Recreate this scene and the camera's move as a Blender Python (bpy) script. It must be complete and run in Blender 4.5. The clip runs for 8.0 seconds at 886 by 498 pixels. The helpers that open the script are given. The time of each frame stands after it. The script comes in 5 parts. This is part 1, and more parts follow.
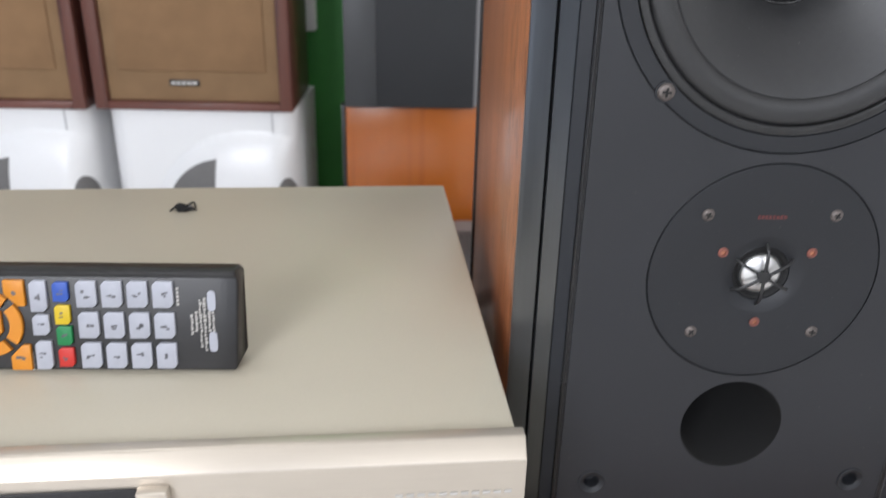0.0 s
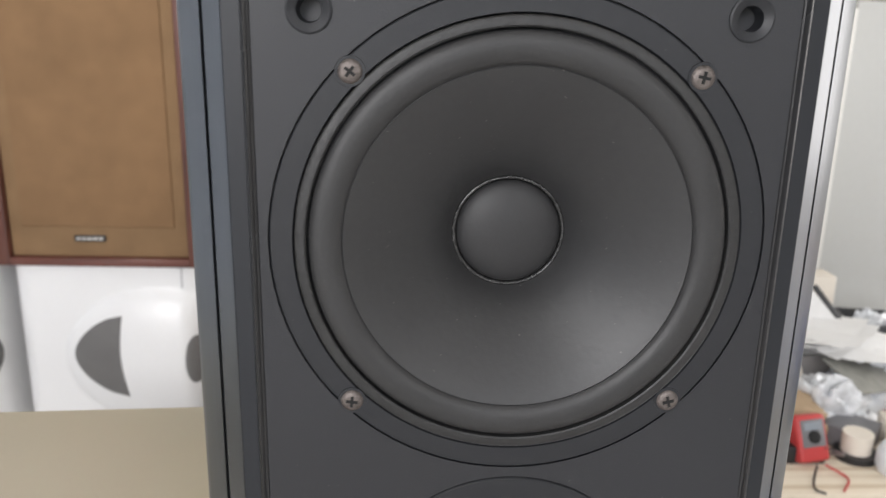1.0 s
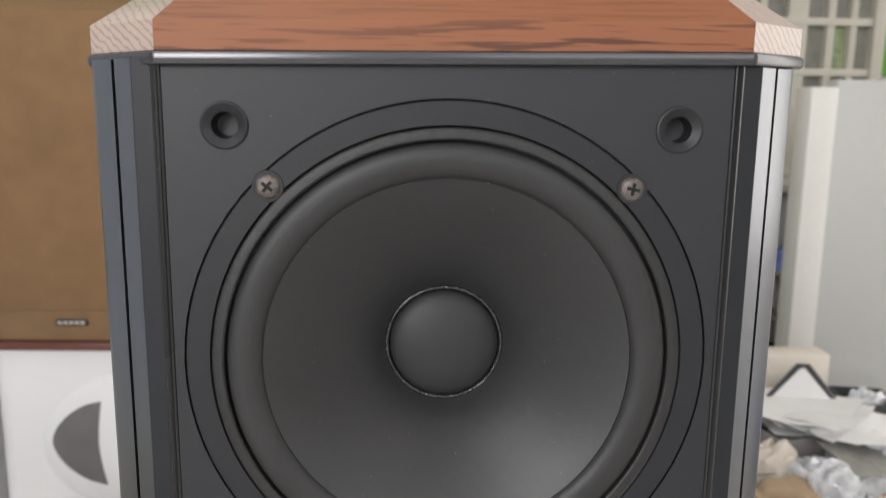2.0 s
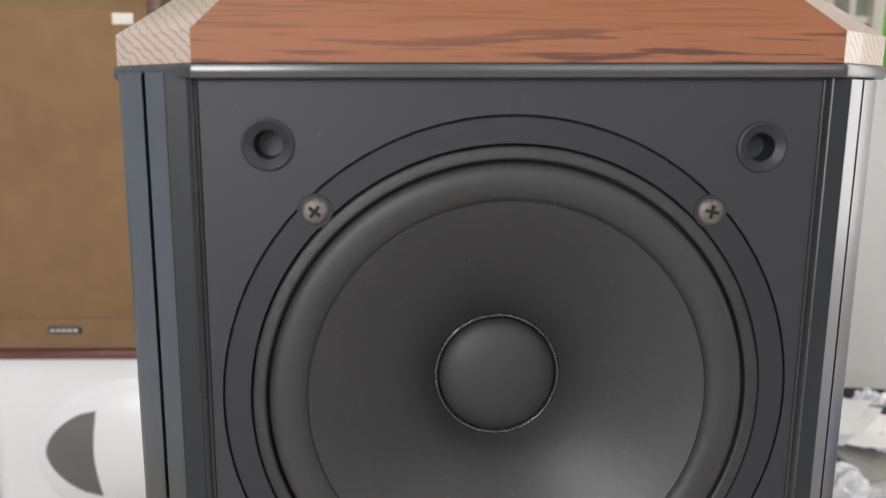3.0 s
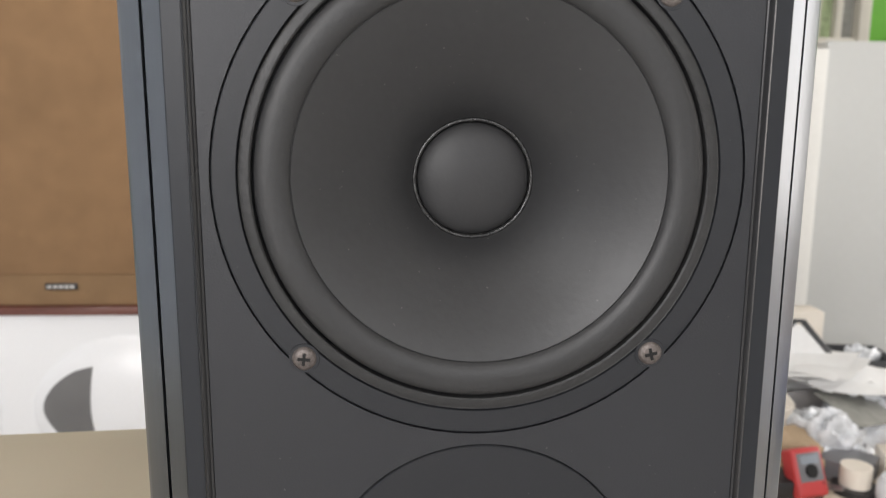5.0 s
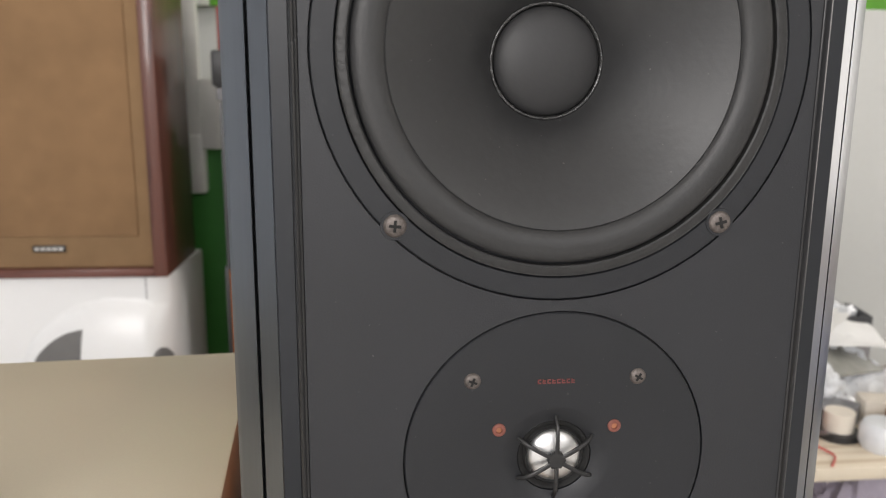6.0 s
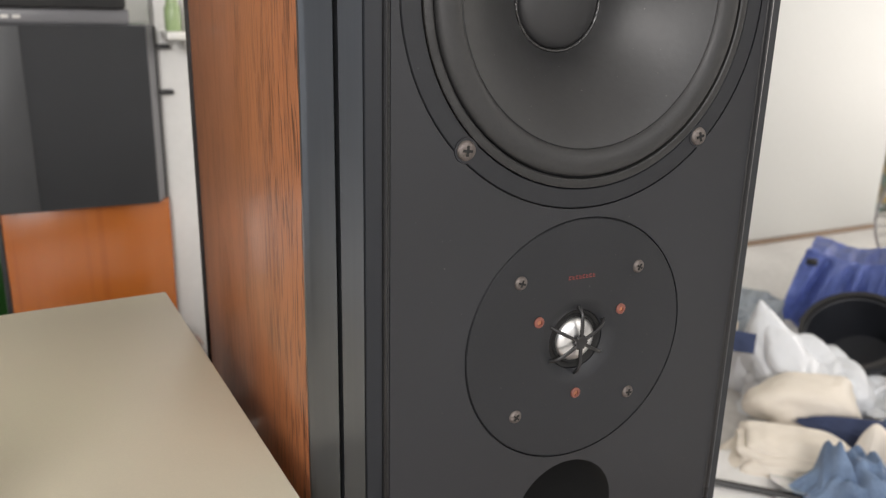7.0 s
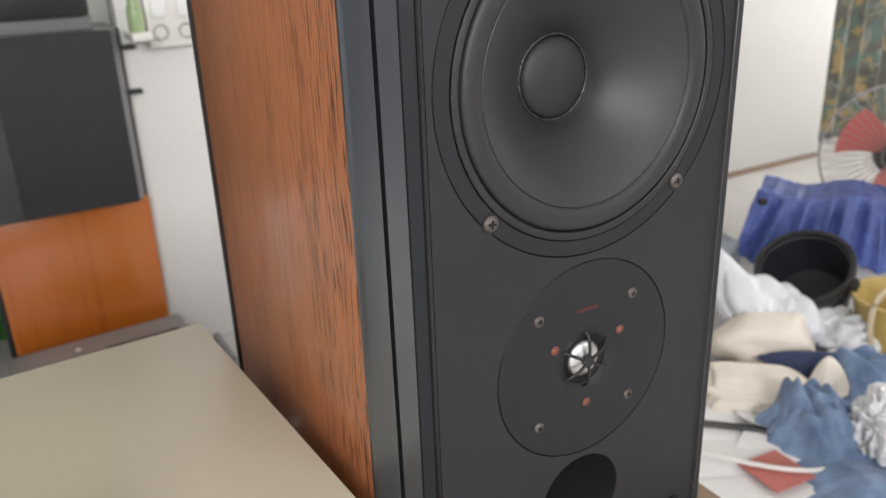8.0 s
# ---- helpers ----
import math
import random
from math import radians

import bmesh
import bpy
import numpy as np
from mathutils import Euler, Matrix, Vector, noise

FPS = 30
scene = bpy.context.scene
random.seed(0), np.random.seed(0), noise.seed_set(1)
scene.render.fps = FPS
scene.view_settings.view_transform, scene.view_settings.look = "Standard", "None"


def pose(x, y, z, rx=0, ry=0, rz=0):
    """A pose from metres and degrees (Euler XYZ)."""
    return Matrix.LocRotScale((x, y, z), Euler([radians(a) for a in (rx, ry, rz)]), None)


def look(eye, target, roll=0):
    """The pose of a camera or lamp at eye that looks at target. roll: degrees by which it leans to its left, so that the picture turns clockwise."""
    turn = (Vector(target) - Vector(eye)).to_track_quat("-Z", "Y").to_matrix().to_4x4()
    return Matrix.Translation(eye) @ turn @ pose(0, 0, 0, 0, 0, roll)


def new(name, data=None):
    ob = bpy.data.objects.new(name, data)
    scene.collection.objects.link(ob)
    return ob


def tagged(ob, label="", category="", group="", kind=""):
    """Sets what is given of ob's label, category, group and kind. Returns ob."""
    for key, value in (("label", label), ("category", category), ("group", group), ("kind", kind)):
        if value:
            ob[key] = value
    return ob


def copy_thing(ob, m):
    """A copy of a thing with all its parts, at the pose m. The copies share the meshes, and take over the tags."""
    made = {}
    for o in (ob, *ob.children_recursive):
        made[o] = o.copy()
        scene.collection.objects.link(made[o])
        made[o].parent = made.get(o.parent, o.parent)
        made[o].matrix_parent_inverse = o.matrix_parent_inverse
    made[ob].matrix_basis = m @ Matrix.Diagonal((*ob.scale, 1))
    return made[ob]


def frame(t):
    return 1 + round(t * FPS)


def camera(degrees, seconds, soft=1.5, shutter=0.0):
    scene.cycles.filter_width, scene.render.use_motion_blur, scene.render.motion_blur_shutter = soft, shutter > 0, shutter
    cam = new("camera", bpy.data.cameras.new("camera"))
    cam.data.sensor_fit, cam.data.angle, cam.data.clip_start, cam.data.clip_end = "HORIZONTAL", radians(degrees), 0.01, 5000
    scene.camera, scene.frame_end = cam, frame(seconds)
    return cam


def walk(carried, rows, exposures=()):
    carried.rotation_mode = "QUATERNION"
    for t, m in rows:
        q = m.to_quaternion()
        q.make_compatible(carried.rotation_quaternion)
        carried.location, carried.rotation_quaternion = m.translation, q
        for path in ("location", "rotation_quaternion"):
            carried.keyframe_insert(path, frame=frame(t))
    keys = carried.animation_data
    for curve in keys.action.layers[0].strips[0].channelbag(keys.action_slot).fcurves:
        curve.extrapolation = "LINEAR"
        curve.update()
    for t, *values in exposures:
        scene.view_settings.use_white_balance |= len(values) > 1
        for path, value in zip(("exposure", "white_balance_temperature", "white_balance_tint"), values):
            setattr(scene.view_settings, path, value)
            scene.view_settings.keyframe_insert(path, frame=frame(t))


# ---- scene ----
cam = camera(58.0, 8.0, soft=1.1, shutter=0.2)
PATH = [
    (0, (-0.22, -0.443, 0.018), (-0.13, 1.393, -0.77), 1.4),
    (0.3, (-0.179, -0.418, 0.056), (-0.078, 1.452, -0.647), 1.8),
    (0.5, (-0.136, -0.388, 0.083), (-0.041, 1.506, -0.554), 1.2),
    (1, (-0.05, -0.342, 0.094), (0.041, 1.582, -0.444), 1.2),
    (1.5, (-0.022, -0.334, 0.095), (0.069, 1.614, -0.351), 0.9),
    (2, (-0.017, -0.326, 0.11), (0.069, 1.638, -0.255), 0.7),
    (2.2, (-0.025, -0.321, 0.136), (0.067, 1.644, -0.225), 0.9),
    (3.3, (-0.045, -0.292, 0.104), (0.08, 1.668, -0.27), 0.4),
    (3.5, (-0.041, -0.297, 0.095), (0.083, 1.664, -0.278), 0.5),
    (4, (-0.039, -0.313, 0.067), (0.087, 1.65, -0.295), 0.4),
    (4.5, (-0.035, -0.32, 0.049), (0.089, 1.644, -0.311), 0.3),
    (5.8, (-0.067, -0.343, -0.005), (0.073, 1.612, -0.404), -0.2),
    (6, (-0.091, -0.347, -0.014), (0.12, 1.601, -0.418), 0.4),
    (6.2, (-0.117, -0.351, -0.014), (0.205, 1.578, -0.433), 0.9),
    (6.5, (-0.171, -0.353, -0.021), (0.37, 1.518, -0.478), 1.6),
    (6.8, (-0.229, -0.35, -0.02), (0.532, 1.424, -0.54), 1.8),
    (7, (-0.257, -0.344, -0.009), (0.595, 1.371, -0.584), 1.3),
    (7.5, (-0.297, -0.347, 0.031), (0.62, 1.293, -0.654), -0.9),
    (8, (-0.318, -0.369, 0.08), (0.607, 1.252, -0.638), -2.2),
]
EXPOSURES = [
    (0.0, -0.45, 6020, 12), (0.7, -0.40, 6380, 12), (1.5, -0.60, 6400, 12), (2.2, -0.72, 6520, 12), (3.3, -0.56, 6400, 12),
    (4.5, -0.46, 6480, 12), (6.0, -0.51, 6650, 12), (6.5, -0.54, 6760, 12), (7.2, -0.56, 6620, 12), (8.0, -0.58, 6480, 12),
]
cam.data.dof.use_dof, cam.data.dof.focus_distance, cam.data.dof.aperture_fstop = True, 0.40, 12.0
walk(cam, [(t, look(eye, target, roll)) for t, eye, target, roll in PATH], EXPOSURES)

# ---- light ----
FLOOR, DESK = -0.76, -0.41          # heights below the middle of the woofer
world = bpy.data.worlds.new("sky")
scene.world = world
world.use_nodes = True
sky = world.node_tree.nodes.new("ShaderNodeTexSky")
sky.sky_type, sky.sun_disc = "NISHITA", False
sky.sun_elevation, sky.sun_rotation = radians(50), radians(200)
world.node_tree.links.new(sky.outputs[0], world.node_tree.nodes["Background"].inputs[0])
world.node_tree.nodes["Background"].inputs[1].default_value = 0.12


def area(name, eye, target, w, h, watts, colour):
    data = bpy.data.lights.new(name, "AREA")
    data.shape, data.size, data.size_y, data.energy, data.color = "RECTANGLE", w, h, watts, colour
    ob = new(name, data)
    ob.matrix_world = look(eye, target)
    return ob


area("shopfront_daylight", (1.35, -3.1, 1.25), (0.2, 0.3, -0.2), 2.4, 1.4, 42, (1.0, 0.97, 0.93))
area("shopfront_daylight_left", (-1.58, -3.1, 1.05), (-0.2, 0.4, -0.2), 1.15, 1.4, 134, (1.0, 0.98, 0.96))
# unseen lamp added overhead, after the way the remote's shadow falls
area("unseen_overhead_light", (-0.75, 0.35, 1.93), (-0.70, 0.25, 0.0), 1.3, 0.5, 13, (1.0, 0.97, 0.93))
# unseen side opening, added to brighten the right strips and the heap
area("added_east_daylight", (3.97, 0.72, 0.42), (1.2, 0.66, -0.3), 2.5, 2.2, 98, (1.0, 0.95, 0.89))


# ---- materials ----
def mat(name, base, rough=0.5, metal=0.0, vary=0.12, scale=6.0, grain=60.0, bump=0.05, second=None, stretch=(1, 1, 1), coat=0.0, spec=0.5, sheen=0.0, deep=0.002, ior=1.5, dust=0.0):
    """A plain procedural surface: base colour with large blotches and fine grain, roughness variation and relief."""
    m = bpy.data.materials.new(name)
    m.use_nodes = True
    nt = m.node_tree
    n, l = nt.nodes, nt.links
    b = n["Principled BSDF"]
    tc = n.new("ShaderNodeTexCoord")
    mp = n.new("ShaderNodeMapping")
    mp.inputs["Scale"].default_value = stretch
    l.new(tc.outputs["Object"], mp.inputs[0])
    big = n.new("ShaderNodeTexNoise")
    big.inputs["Scale"].default_value, big.inputs["Detail"].default_value = scale, 4
    fine = n.new("ShaderNodeTexNoise")
    fine.inputs["Scale"].default_value, fine.inputs["Detail"].default_value = grain, 3
    l.new(mp.outputs[0], big.inputs[0])
    l.new(mp.outputs[0], fine.inputs[0])
    ramp = n.new("ShaderNodeValToRGB")
    lo = [c * (1 - vary) for c in base]
    hi = [min(1, c * (1 + vary)) for c in (second or base)]
    ramp.color_ramp.elements[0].position, ramp.color_ramp.elements[1].position = 0.32, 0.68
    ramp.color_ramp.elements[0].color, ramp.color_ramp.elements[1].color = (*lo, 1), (*hi, 1)
    add = n.new("ShaderNodeMath")
    add.operation = "MULTIPLY_ADD"
    add.inputs[1].default_value = 0.35
    l.new(fine.outputs[0], add.inputs[0])
    sub = n.new("ShaderNodeMath")
    sub.operation = "MULTIPLY"
    sub.inputs[1].default_value = 0.65
    l.new(big.outputs[0], sub.inputs[0])
    l.new(sub.outputs[0], add.inputs[2])
    l.new(add.outputs[0], ramp.inputs[0])
    l.new(ramp.outputs[0], b.inputs["Base Color"])
    rr = n.new("ShaderNodeMapRange")
    rr.inputs[3].default_value, rr.inputs[4].default_value = max(0.02, rough - 0.08), min(1, rough + 0.08)
    l.new(big.outputs[0], rr.inputs[0])
    l.new(rr.outputs[0], b.inputs["Roughness"])
    b.inputs["Metallic"].default_value = metal
    b.inputs["Coat Weight"].default_value = coat
    b.inputs["Specular IOR Level"].default_value = spec
    b.inputs["Sheen Weight"].default_value = sheen
    b.inputs["IOR"].default_value = ior
    if dust:
        sp_noise = n.new("ShaderNodeTexNoise")
        sp_noise.inputs["Scale"].default_value, sp_noise.inputs["Detail"].default_value = 420.0, 1.0
        l.new(mp.outputs[0], sp_noise.inputs[0])
        speck = n.new("ShaderNodeMapRange")
        speck.inputs[1].default_value, speck.inputs[2].default_value, speck.inputs[4].default_value = 0.765, 0.80, dust
        l.new(sp_noise.outputs[0], speck.inputs[0])
        mixd = n.new("ShaderNodeMix")
        mixd.data_type = "RGBA"
        l.new(speck.outputs[0], mixd.inputs["Factor"])
        l.new(ramp.outputs[0], mixd.inputs["A"])
        mixd.inputs["B"].default_value = (0.30, 0.28, 0.26, 1)
        l.new(mixd.outputs["Result"], b.inputs["Base Color"])
    if bump:
        bp = n.new("ShaderNodeBump")
        bp.inputs["Strength"].default_value, bp.inputs["Distance"].default_value = bump, deep
        l.new(fine.outputs[0], bp.inputs["Height"])
        l.new(bp.outputs[0], b.inputs["Normal"])
    return m


def wood(name, light, dark, axis="z", pore=620.0, rough=0.38, coat=0.3, strength=0.85, pores_at=(0.40, 0.46), stretch=0.024, gate_at=(0.66, 0.44), crown=None):
    """Wood with long pores along one axis, broad bands and fine lines."""
    m = bpy.data.materials.new(name)
    m.use_nodes = True
    nt = m.node_tree
    n, l = nt.nodes, nt.links
    b = n["Principled BSDF"]
    tc = n.new("ShaderNodeTexCoord")
    outs = []
    for sc, st, dt in ((pore, stretch, 2.5), (30.0, 0.09, 4.0), (9.0, 0.25, 2.0)):
        mp = n.new("ShaderNodeMapping")
        mp.inputs["Scale"].default_value = [st if a == axis else 1.0 for a in "xyz"]
        l.new(tc.outputs["Object"], mp.inputs[0])
        t = n.new("ShaderNodeTexNoise")
        t.inputs["Scale"].default_value, t.inputs["Detail"].default_value = sc, dt
        t.inputs["Distortion"].default_value = 0.4
        l.new(mp.outputs[0], t.inputs[0])
        outs.append(t.outputs[0])
    body = n.new("ShaderNodeValToRGB")
    body.color_ramp.elements[0].position, body.color_ramp.elements[1].position = 0.35, 0.66
    mid = [a * 0.78 + c * 0.22 for a, c in zip(light, dark)]
    body.color_ramp.elements[0].color, body.color_ramp.elements[1].color = (*mid, 1), (*light, 1)
    mixv = n.new("ShaderNodeMath")
    mixv.operation = "ADD"
    half = n.new("ShaderNodeMath")
    half.operation = "MULTIPLY"
    half.inputs[1].default_value = 0.5
    l.new(outs[1], mixv.inputs[0])
    l.new(outs[2], mixv.inputs[1])
    l.new(mixv.outputs[0], half.inputs[0])
    l.new(half.outputs[0], body.inputs[0])
    pores = n.new("ShaderNodeValToRGB")
    pores.color_ramp.elements[0].position, pores.color_ramp.elements[1].position = pores_at
    pores.color_ramp.elements[0].color, pores.color_ramp.elements[1].color = (strength,) * 3 + (1,), (0, 0, 0, 1)
    l.new(outs[0], pores.inputs[0])
    gate = n.new("ShaderNodeMapRange")
    gate.inputs[1].default_value, gate.inputs[2].default_value = gate_at
    l.new(outs[1], gate.inputs[0])
    amount = n.new("ShaderNodeMath")
    amount.operation = "MULTIPLY"
    l.new(pores.outputs[0], amount.inputs[0])
    l.new(gate.outputs[0], amount.inputs[1])
    if crown:
        # broad dark streaks of crown-cut grain, from depth crown[0] (dense) to crown[1] (none)
        warp = n.new("ShaderNodeTexNoise")
        warp.inputs["Scale"].default_value, warp.inputs["Detail"].default_value = 7.0, 2.0
        wmap = n.new("ShaderNodeMapping")
        wmap.inputs["Scale"].default_value = (1.0, 1.0, 0.55)
        l.new(tc.outputs["Object"], wmap.inputs[0])
        l.new(wmap.outputs[0], warp.inputs[0])
        bend = n.new("ShaderNodeVectorMath")
        bend.operation = "MULTIPLY_ADD"
        bend.inputs[1].default_value = (0.0, 0.07, 0.0)
        l.new(warp.outputs["Color"], bend.inputs[0])
        l.new(tc.outputs["Object"], bend.inputs[2])
        smap = n.new("ShaderNodeMapping")
        smap.inputs["Scale"].default_value = (1.0, 1.0, 0.06)
        l.new(bend.outputs[0], smap.inputs[0])
        streak = n.new("ShaderNodeTexNoise")
        streak.inputs["Scale"].default_value, streak.inputs["Detail"].default_value, streak.inputs["Roughness"].default_value = 420.0, 2.5, 0.6
        l.new(smap.outputs[0], streak.inputs[0])
        cut = n.new("ShaderNodeMapRange")
        cut.inputs[1].default_value, cut.inputs[2].default_value, cut.inputs[3].default_value, cut.inputs[4].default_value = 0.395, 0.45, 0.95, 0.0
        l.new(streak.outputs[0], cut.inputs[0])
        sep = n.new("ShaderNodeSeparateXYZ")
        l.new(bend.outputs[0], sep.inputs[0])
        where = n.new("ShaderNodeMapRange")
        where.inputs[1].default_value, where.inputs[2].default_value, where.inputs[3].default_value, where.inputs[4].default_value = crown[0], crown[1], 1.0, 0.25
        l.new(sep.outputs["Y"], where.inputs[0])
        both = n.new("ShaderNodeMath")
        both.operation = "MULTIPLY"
        l.new(cut.outputs[0], both.inputs[0])
        l.new(where.outputs[0], both.inputs[1])
        most = n.new("ShaderNodeMath")
        most.operation = "MAXIMUM"
        l.new(both.outputs[0], most.inputs[0])
        l.new(amount.outputs[0], most.inputs[1])
        amount = most
    mix = n.new("ShaderNodeMix")
    mix.data_type = "RGBA"
    l.new(amount.outputs[0], mix.inputs["Factor"])
    l.new(body.outputs[0], mix.inputs["A"])
    mix.inputs["B"].default_value = (*dark, 1)
    l.new(mix.outputs["Result"], b.inputs["Base Color"])
    b.inputs["Roughness"].default_value = rough
    b.inputs["Coat Weight"].default_value, b.inputs["Coat Roughness"].default_value = coat, 0.14
    bp = n.new("ShaderNodeBump")
    bp.invert = True
    bp.inputs["Strength"].default_value, bp.inputs["Distance"].default_value = 0.25, 0.0006
    l.new(amount.outputs[0], bp.inputs["Height"])
    l.new(bp.outputs[0], b.inputs["Normal"])
    return m


def weave(name, base, dark, pitch=900.0, rough=0.9):
    """Woven grille cloth: crossed threads, broad stains."""
    m = mat(name, base, rough, vary=0.16, scale=3.5, grain=22.0, bump=0.0, spec=0.2)
    nt = m.node_tree
    n, l = nt.nodes, nt.links
    b = n["Principled BSDF"]
    tc = n.new("ShaderNodeTexCoord")
    h = []
    for axis in ("X", "Z"):
        w = n.new("ShaderNodeTexWave")
        w.wave_type, w.bands_direction = "BANDS", axis
        w.inputs["Scale"].default_value, w.inputs["Distortion"].default_value = pitch / 6.28, 0.6
        l.new(tc.outputs["Object"], w.inputs[0])
        h.append(w.outputs["Fac"])
    mul = n.new("ShaderNodeMath")
    mul.operation = "MULTIPLY"
    l.new(h[0], mul.inputs[0])
    l.new(h[1], mul.inputs[1])
    old = b.inputs["Base Color"].links[0].from_socket
    mix = n.new("ShaderNodeMix")
    mix.data_type = "RGBA"
    mr = n.new("ShaderNodeMapRange")
    mr.inputs[1].default_value, mr.inputs[2].default_value, mr.inputs[3].default_value, mr.inputs[4].default_value = 0.0, 0.5, 0.45, 0.0
    l.new(mul.outputs[0], mr.inputs[0])
    l.new(mr.outputs[0], mix.inputs["Factor"])
    l.new(old, mix.inputs["A"])
    mix.inputs["B"].default_value = (*dark, 1)
    l.new(mix.outputs["Result"], b.inputs["Base Color"])
    return m


M = {}
M["baffle"] = mat("black_textured_paint", (0.0140, 0.0151, 0.0186), 0.50, vary=0.12, grain=1100, bump=0.07, scale=9, dust=0.2, spec=0.6)
M["ring"] = mat("black_moulded_plastic", (0.0125, 0.0137, 0.0168), 0.5, vary=0.12, grain=900, bump=0.03, dust=0.1)
M["gasket"] = mat("grey_black_gasket", (0.023, 0.0232, 0.0235), 0.5, vary=0.25, grain=300, bump=0.2, scale=30)
M["rubber"] = mat("black_rubber_surround", (0.027, 0.027, 0.0275), 0.5, vary=0.12, scale=25, grain=400, bump=0.08)
M["cone"] = mat("charcoal_cone", (0.027, 0.0272, 0.028), 0.47, vary=0.14, scale=14, grain=260, bump=0.05, dust=0.25, spec=0.55)
M["cap"] = mat("charcoal_dust_cap", (0.024, 0.024, 0.025), 0.55, vary=0.08, scale=30, grain=500, bump=0.05)
M["glue"] = mat("shiny_black_glue", (0.022, 0.022, 0.022), 0.22, vary=0.4, scale=160, grain=350, bump=0.6, coat=0.4)
# shade of gaps, slots and port put into the colour; also black plastic
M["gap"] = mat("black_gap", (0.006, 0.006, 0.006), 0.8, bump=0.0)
M["post"] = mat("black_anodised_strip", (0.18, 0.19, 0.205), 0.29, metal=0.85, vary=0.05, stretch=(1, 1, 0.03), grain=600, bump=0.0)
M["front"] = mat("blue_black_strip", (0.008, 0.010, 0.014), 0.5, vary=0.06, bump=0.0)
M["chipped"] = mat("chipped_gasket_edge", (0.008, 0.008, 0.008), 0.4, vary=0.3, scale=70, grain=300, bump=0.3, second=(0.03, 0.029, 0.028))
M["bead"] = mat("satin_black_bead", (0.022, 0.022, 0.023), 0.28, vary=0.05, bump=0.0)
M["trimgrey"] = mat("dark_metallic_strip", (0.095, 0.095, 0.10), 0.25, metal=0.6, vary=0.05, bump=0.0)
M["oak_side"] = wood("stained_oak_veneer", (0.50, 0.185, 0.074), (0.10, 0.032, 0.016), "z", pore=620, coat=0.3, pores_at=(0.42, 0.47), stretch=0.035, strength=0.62, crown=(0.075, 0.175))
M["oak_top"] = wood("stained_oak_top", (0.32, 0.116, 0.049), (0.055, 0.019, 0.011), "x", pore=430, rough=0.55, coat=0.0, strength=0.85, pores_at=(0.42, 0.47), stretch=0.045, gate_at=(0.72, 0.36))
M["oak_end"] = mat("pale_end_grain", (0.52, 0.41, 0.345), 0.42, vary=0.08, scale=60, grain=420, bump=0.06, coat=0.25)
ent = M["oak_end"].node_tree
ring_tc, ring_map, ring_wave = ent.nodes.new("ShaderNodeTexCoord"), ent.nodes.new("ShaderNodeMapping"), ent.nodes.new("ShaderNodeTexWave")
ring_map.inputs["Rotation"].default_value = (0.5, 0.8, 0.3)
ring_wave.inputs["Scale"].default_value, ring_wave.inputs["Distortion"].default_value = 105.0, 4.0
ring_wave.inputs["Detail"].default_value, ring_wave.inputs["Detail Scale"].default_value = 3.0, 1.6
ent.links.new(ring_tc.outputs["Object"], ring_map.inputs[0])
ent.links.new(ring_map.outputs[0], ring_wave.inputs[0])
ring_cut, ring_mix = ent.nodes.new("ShaderNodeMapRange"), ent.nodes.new("ShaderNodeMix")
ring_cut.inputs[1].default_value, ring_cut.inputs[2].default_value, ring_cut.inputs[3].default_value, ring_cut.inputs[4].default_value = 0.02, 0.35, 0.5, 0.0
ring_mix.data_type = "RGBA"
ring_mix.inputs["B"].default_value = (0.20, 0.125, 0.085, 1)
ring_bsdf = ent.nodes["Principled BSDF"]
ent.links.new(ring_wave.outputs["Fac"], ring_cut.inputs[0])
ent.links.new(ring_cut.outputs[0], ring_mix.inputs["Factor"])
ent.links.new(ring_bsdf.inputs["Base Color"].links[0].from_socket, ring_mix.inputs["A"])
ent.links.new(ring_mix.outputs["Result"], ring_bsdf.inputs["Base Color"])
M["steel"] = mat("dull_screw_steel", (0.15, 0.13, 0.12), 0.5, metal=0.6, vary=0.4, scale=300, grain=900, bump=0.2)
M["silver"] = mat("bright_aluminium", (0.86, 0.86, 0.86), 0.40, metal=1.0, vary=0.03, bump=0.0)
M["red"] = mat("brick_red_rivet", (0.19, 0.062, 0.045), 0.5, vary=0.15, scale=200, bump=0.0)
M["redprint"] = mat("red_print", (0.24, 0.06, 0.055), 0.6, vary=0.1, bump=0.0)
M["champagne"] = mat("champagne_enamel", (0.505, 0.462, 0.365), 0.36, vary=0.05, scale=5, grain=1200, bump=0.04)
M["champfront"] = mat("champagne_aluminium", (0.56, 0.50, 0.42), 0.30, metal=0.45, vary=0.04, stretch=(0.03, 1, 1), grain=900, bump=0.03)
M["black"] = mat("black_plastic", (0.018, 0.018, 0.019), 0.4, vary=0.15, grain=300, bump=0.05)
M["remote"] = mat("remote_black_plastic", (0.012, 0.0115, 0.012), 0.42, vary=0.15, grain=500, bump=0.06)
M["key_white"] = mat("pale_grey_rubber_key", (0.40, 0.41, 0.46), 0.5, vary=0.08, grain=300, bump=0.02)
M["key_orange"] = mat("orange_rubber_key", (0.62, 0.23, 0.012), 0.5, vary=0.08, bump=0.02)
M["key_blue"] = mat("blue_rubber_key", (0.035, 0.09, 0.40), 0.5, vary=0.05, bump=0.02)
M["key_yellow"] = mat("yellow_rubber_key", (0.62, 0.44, 0.015), 0.5, vary=0.05, bump=0.02)
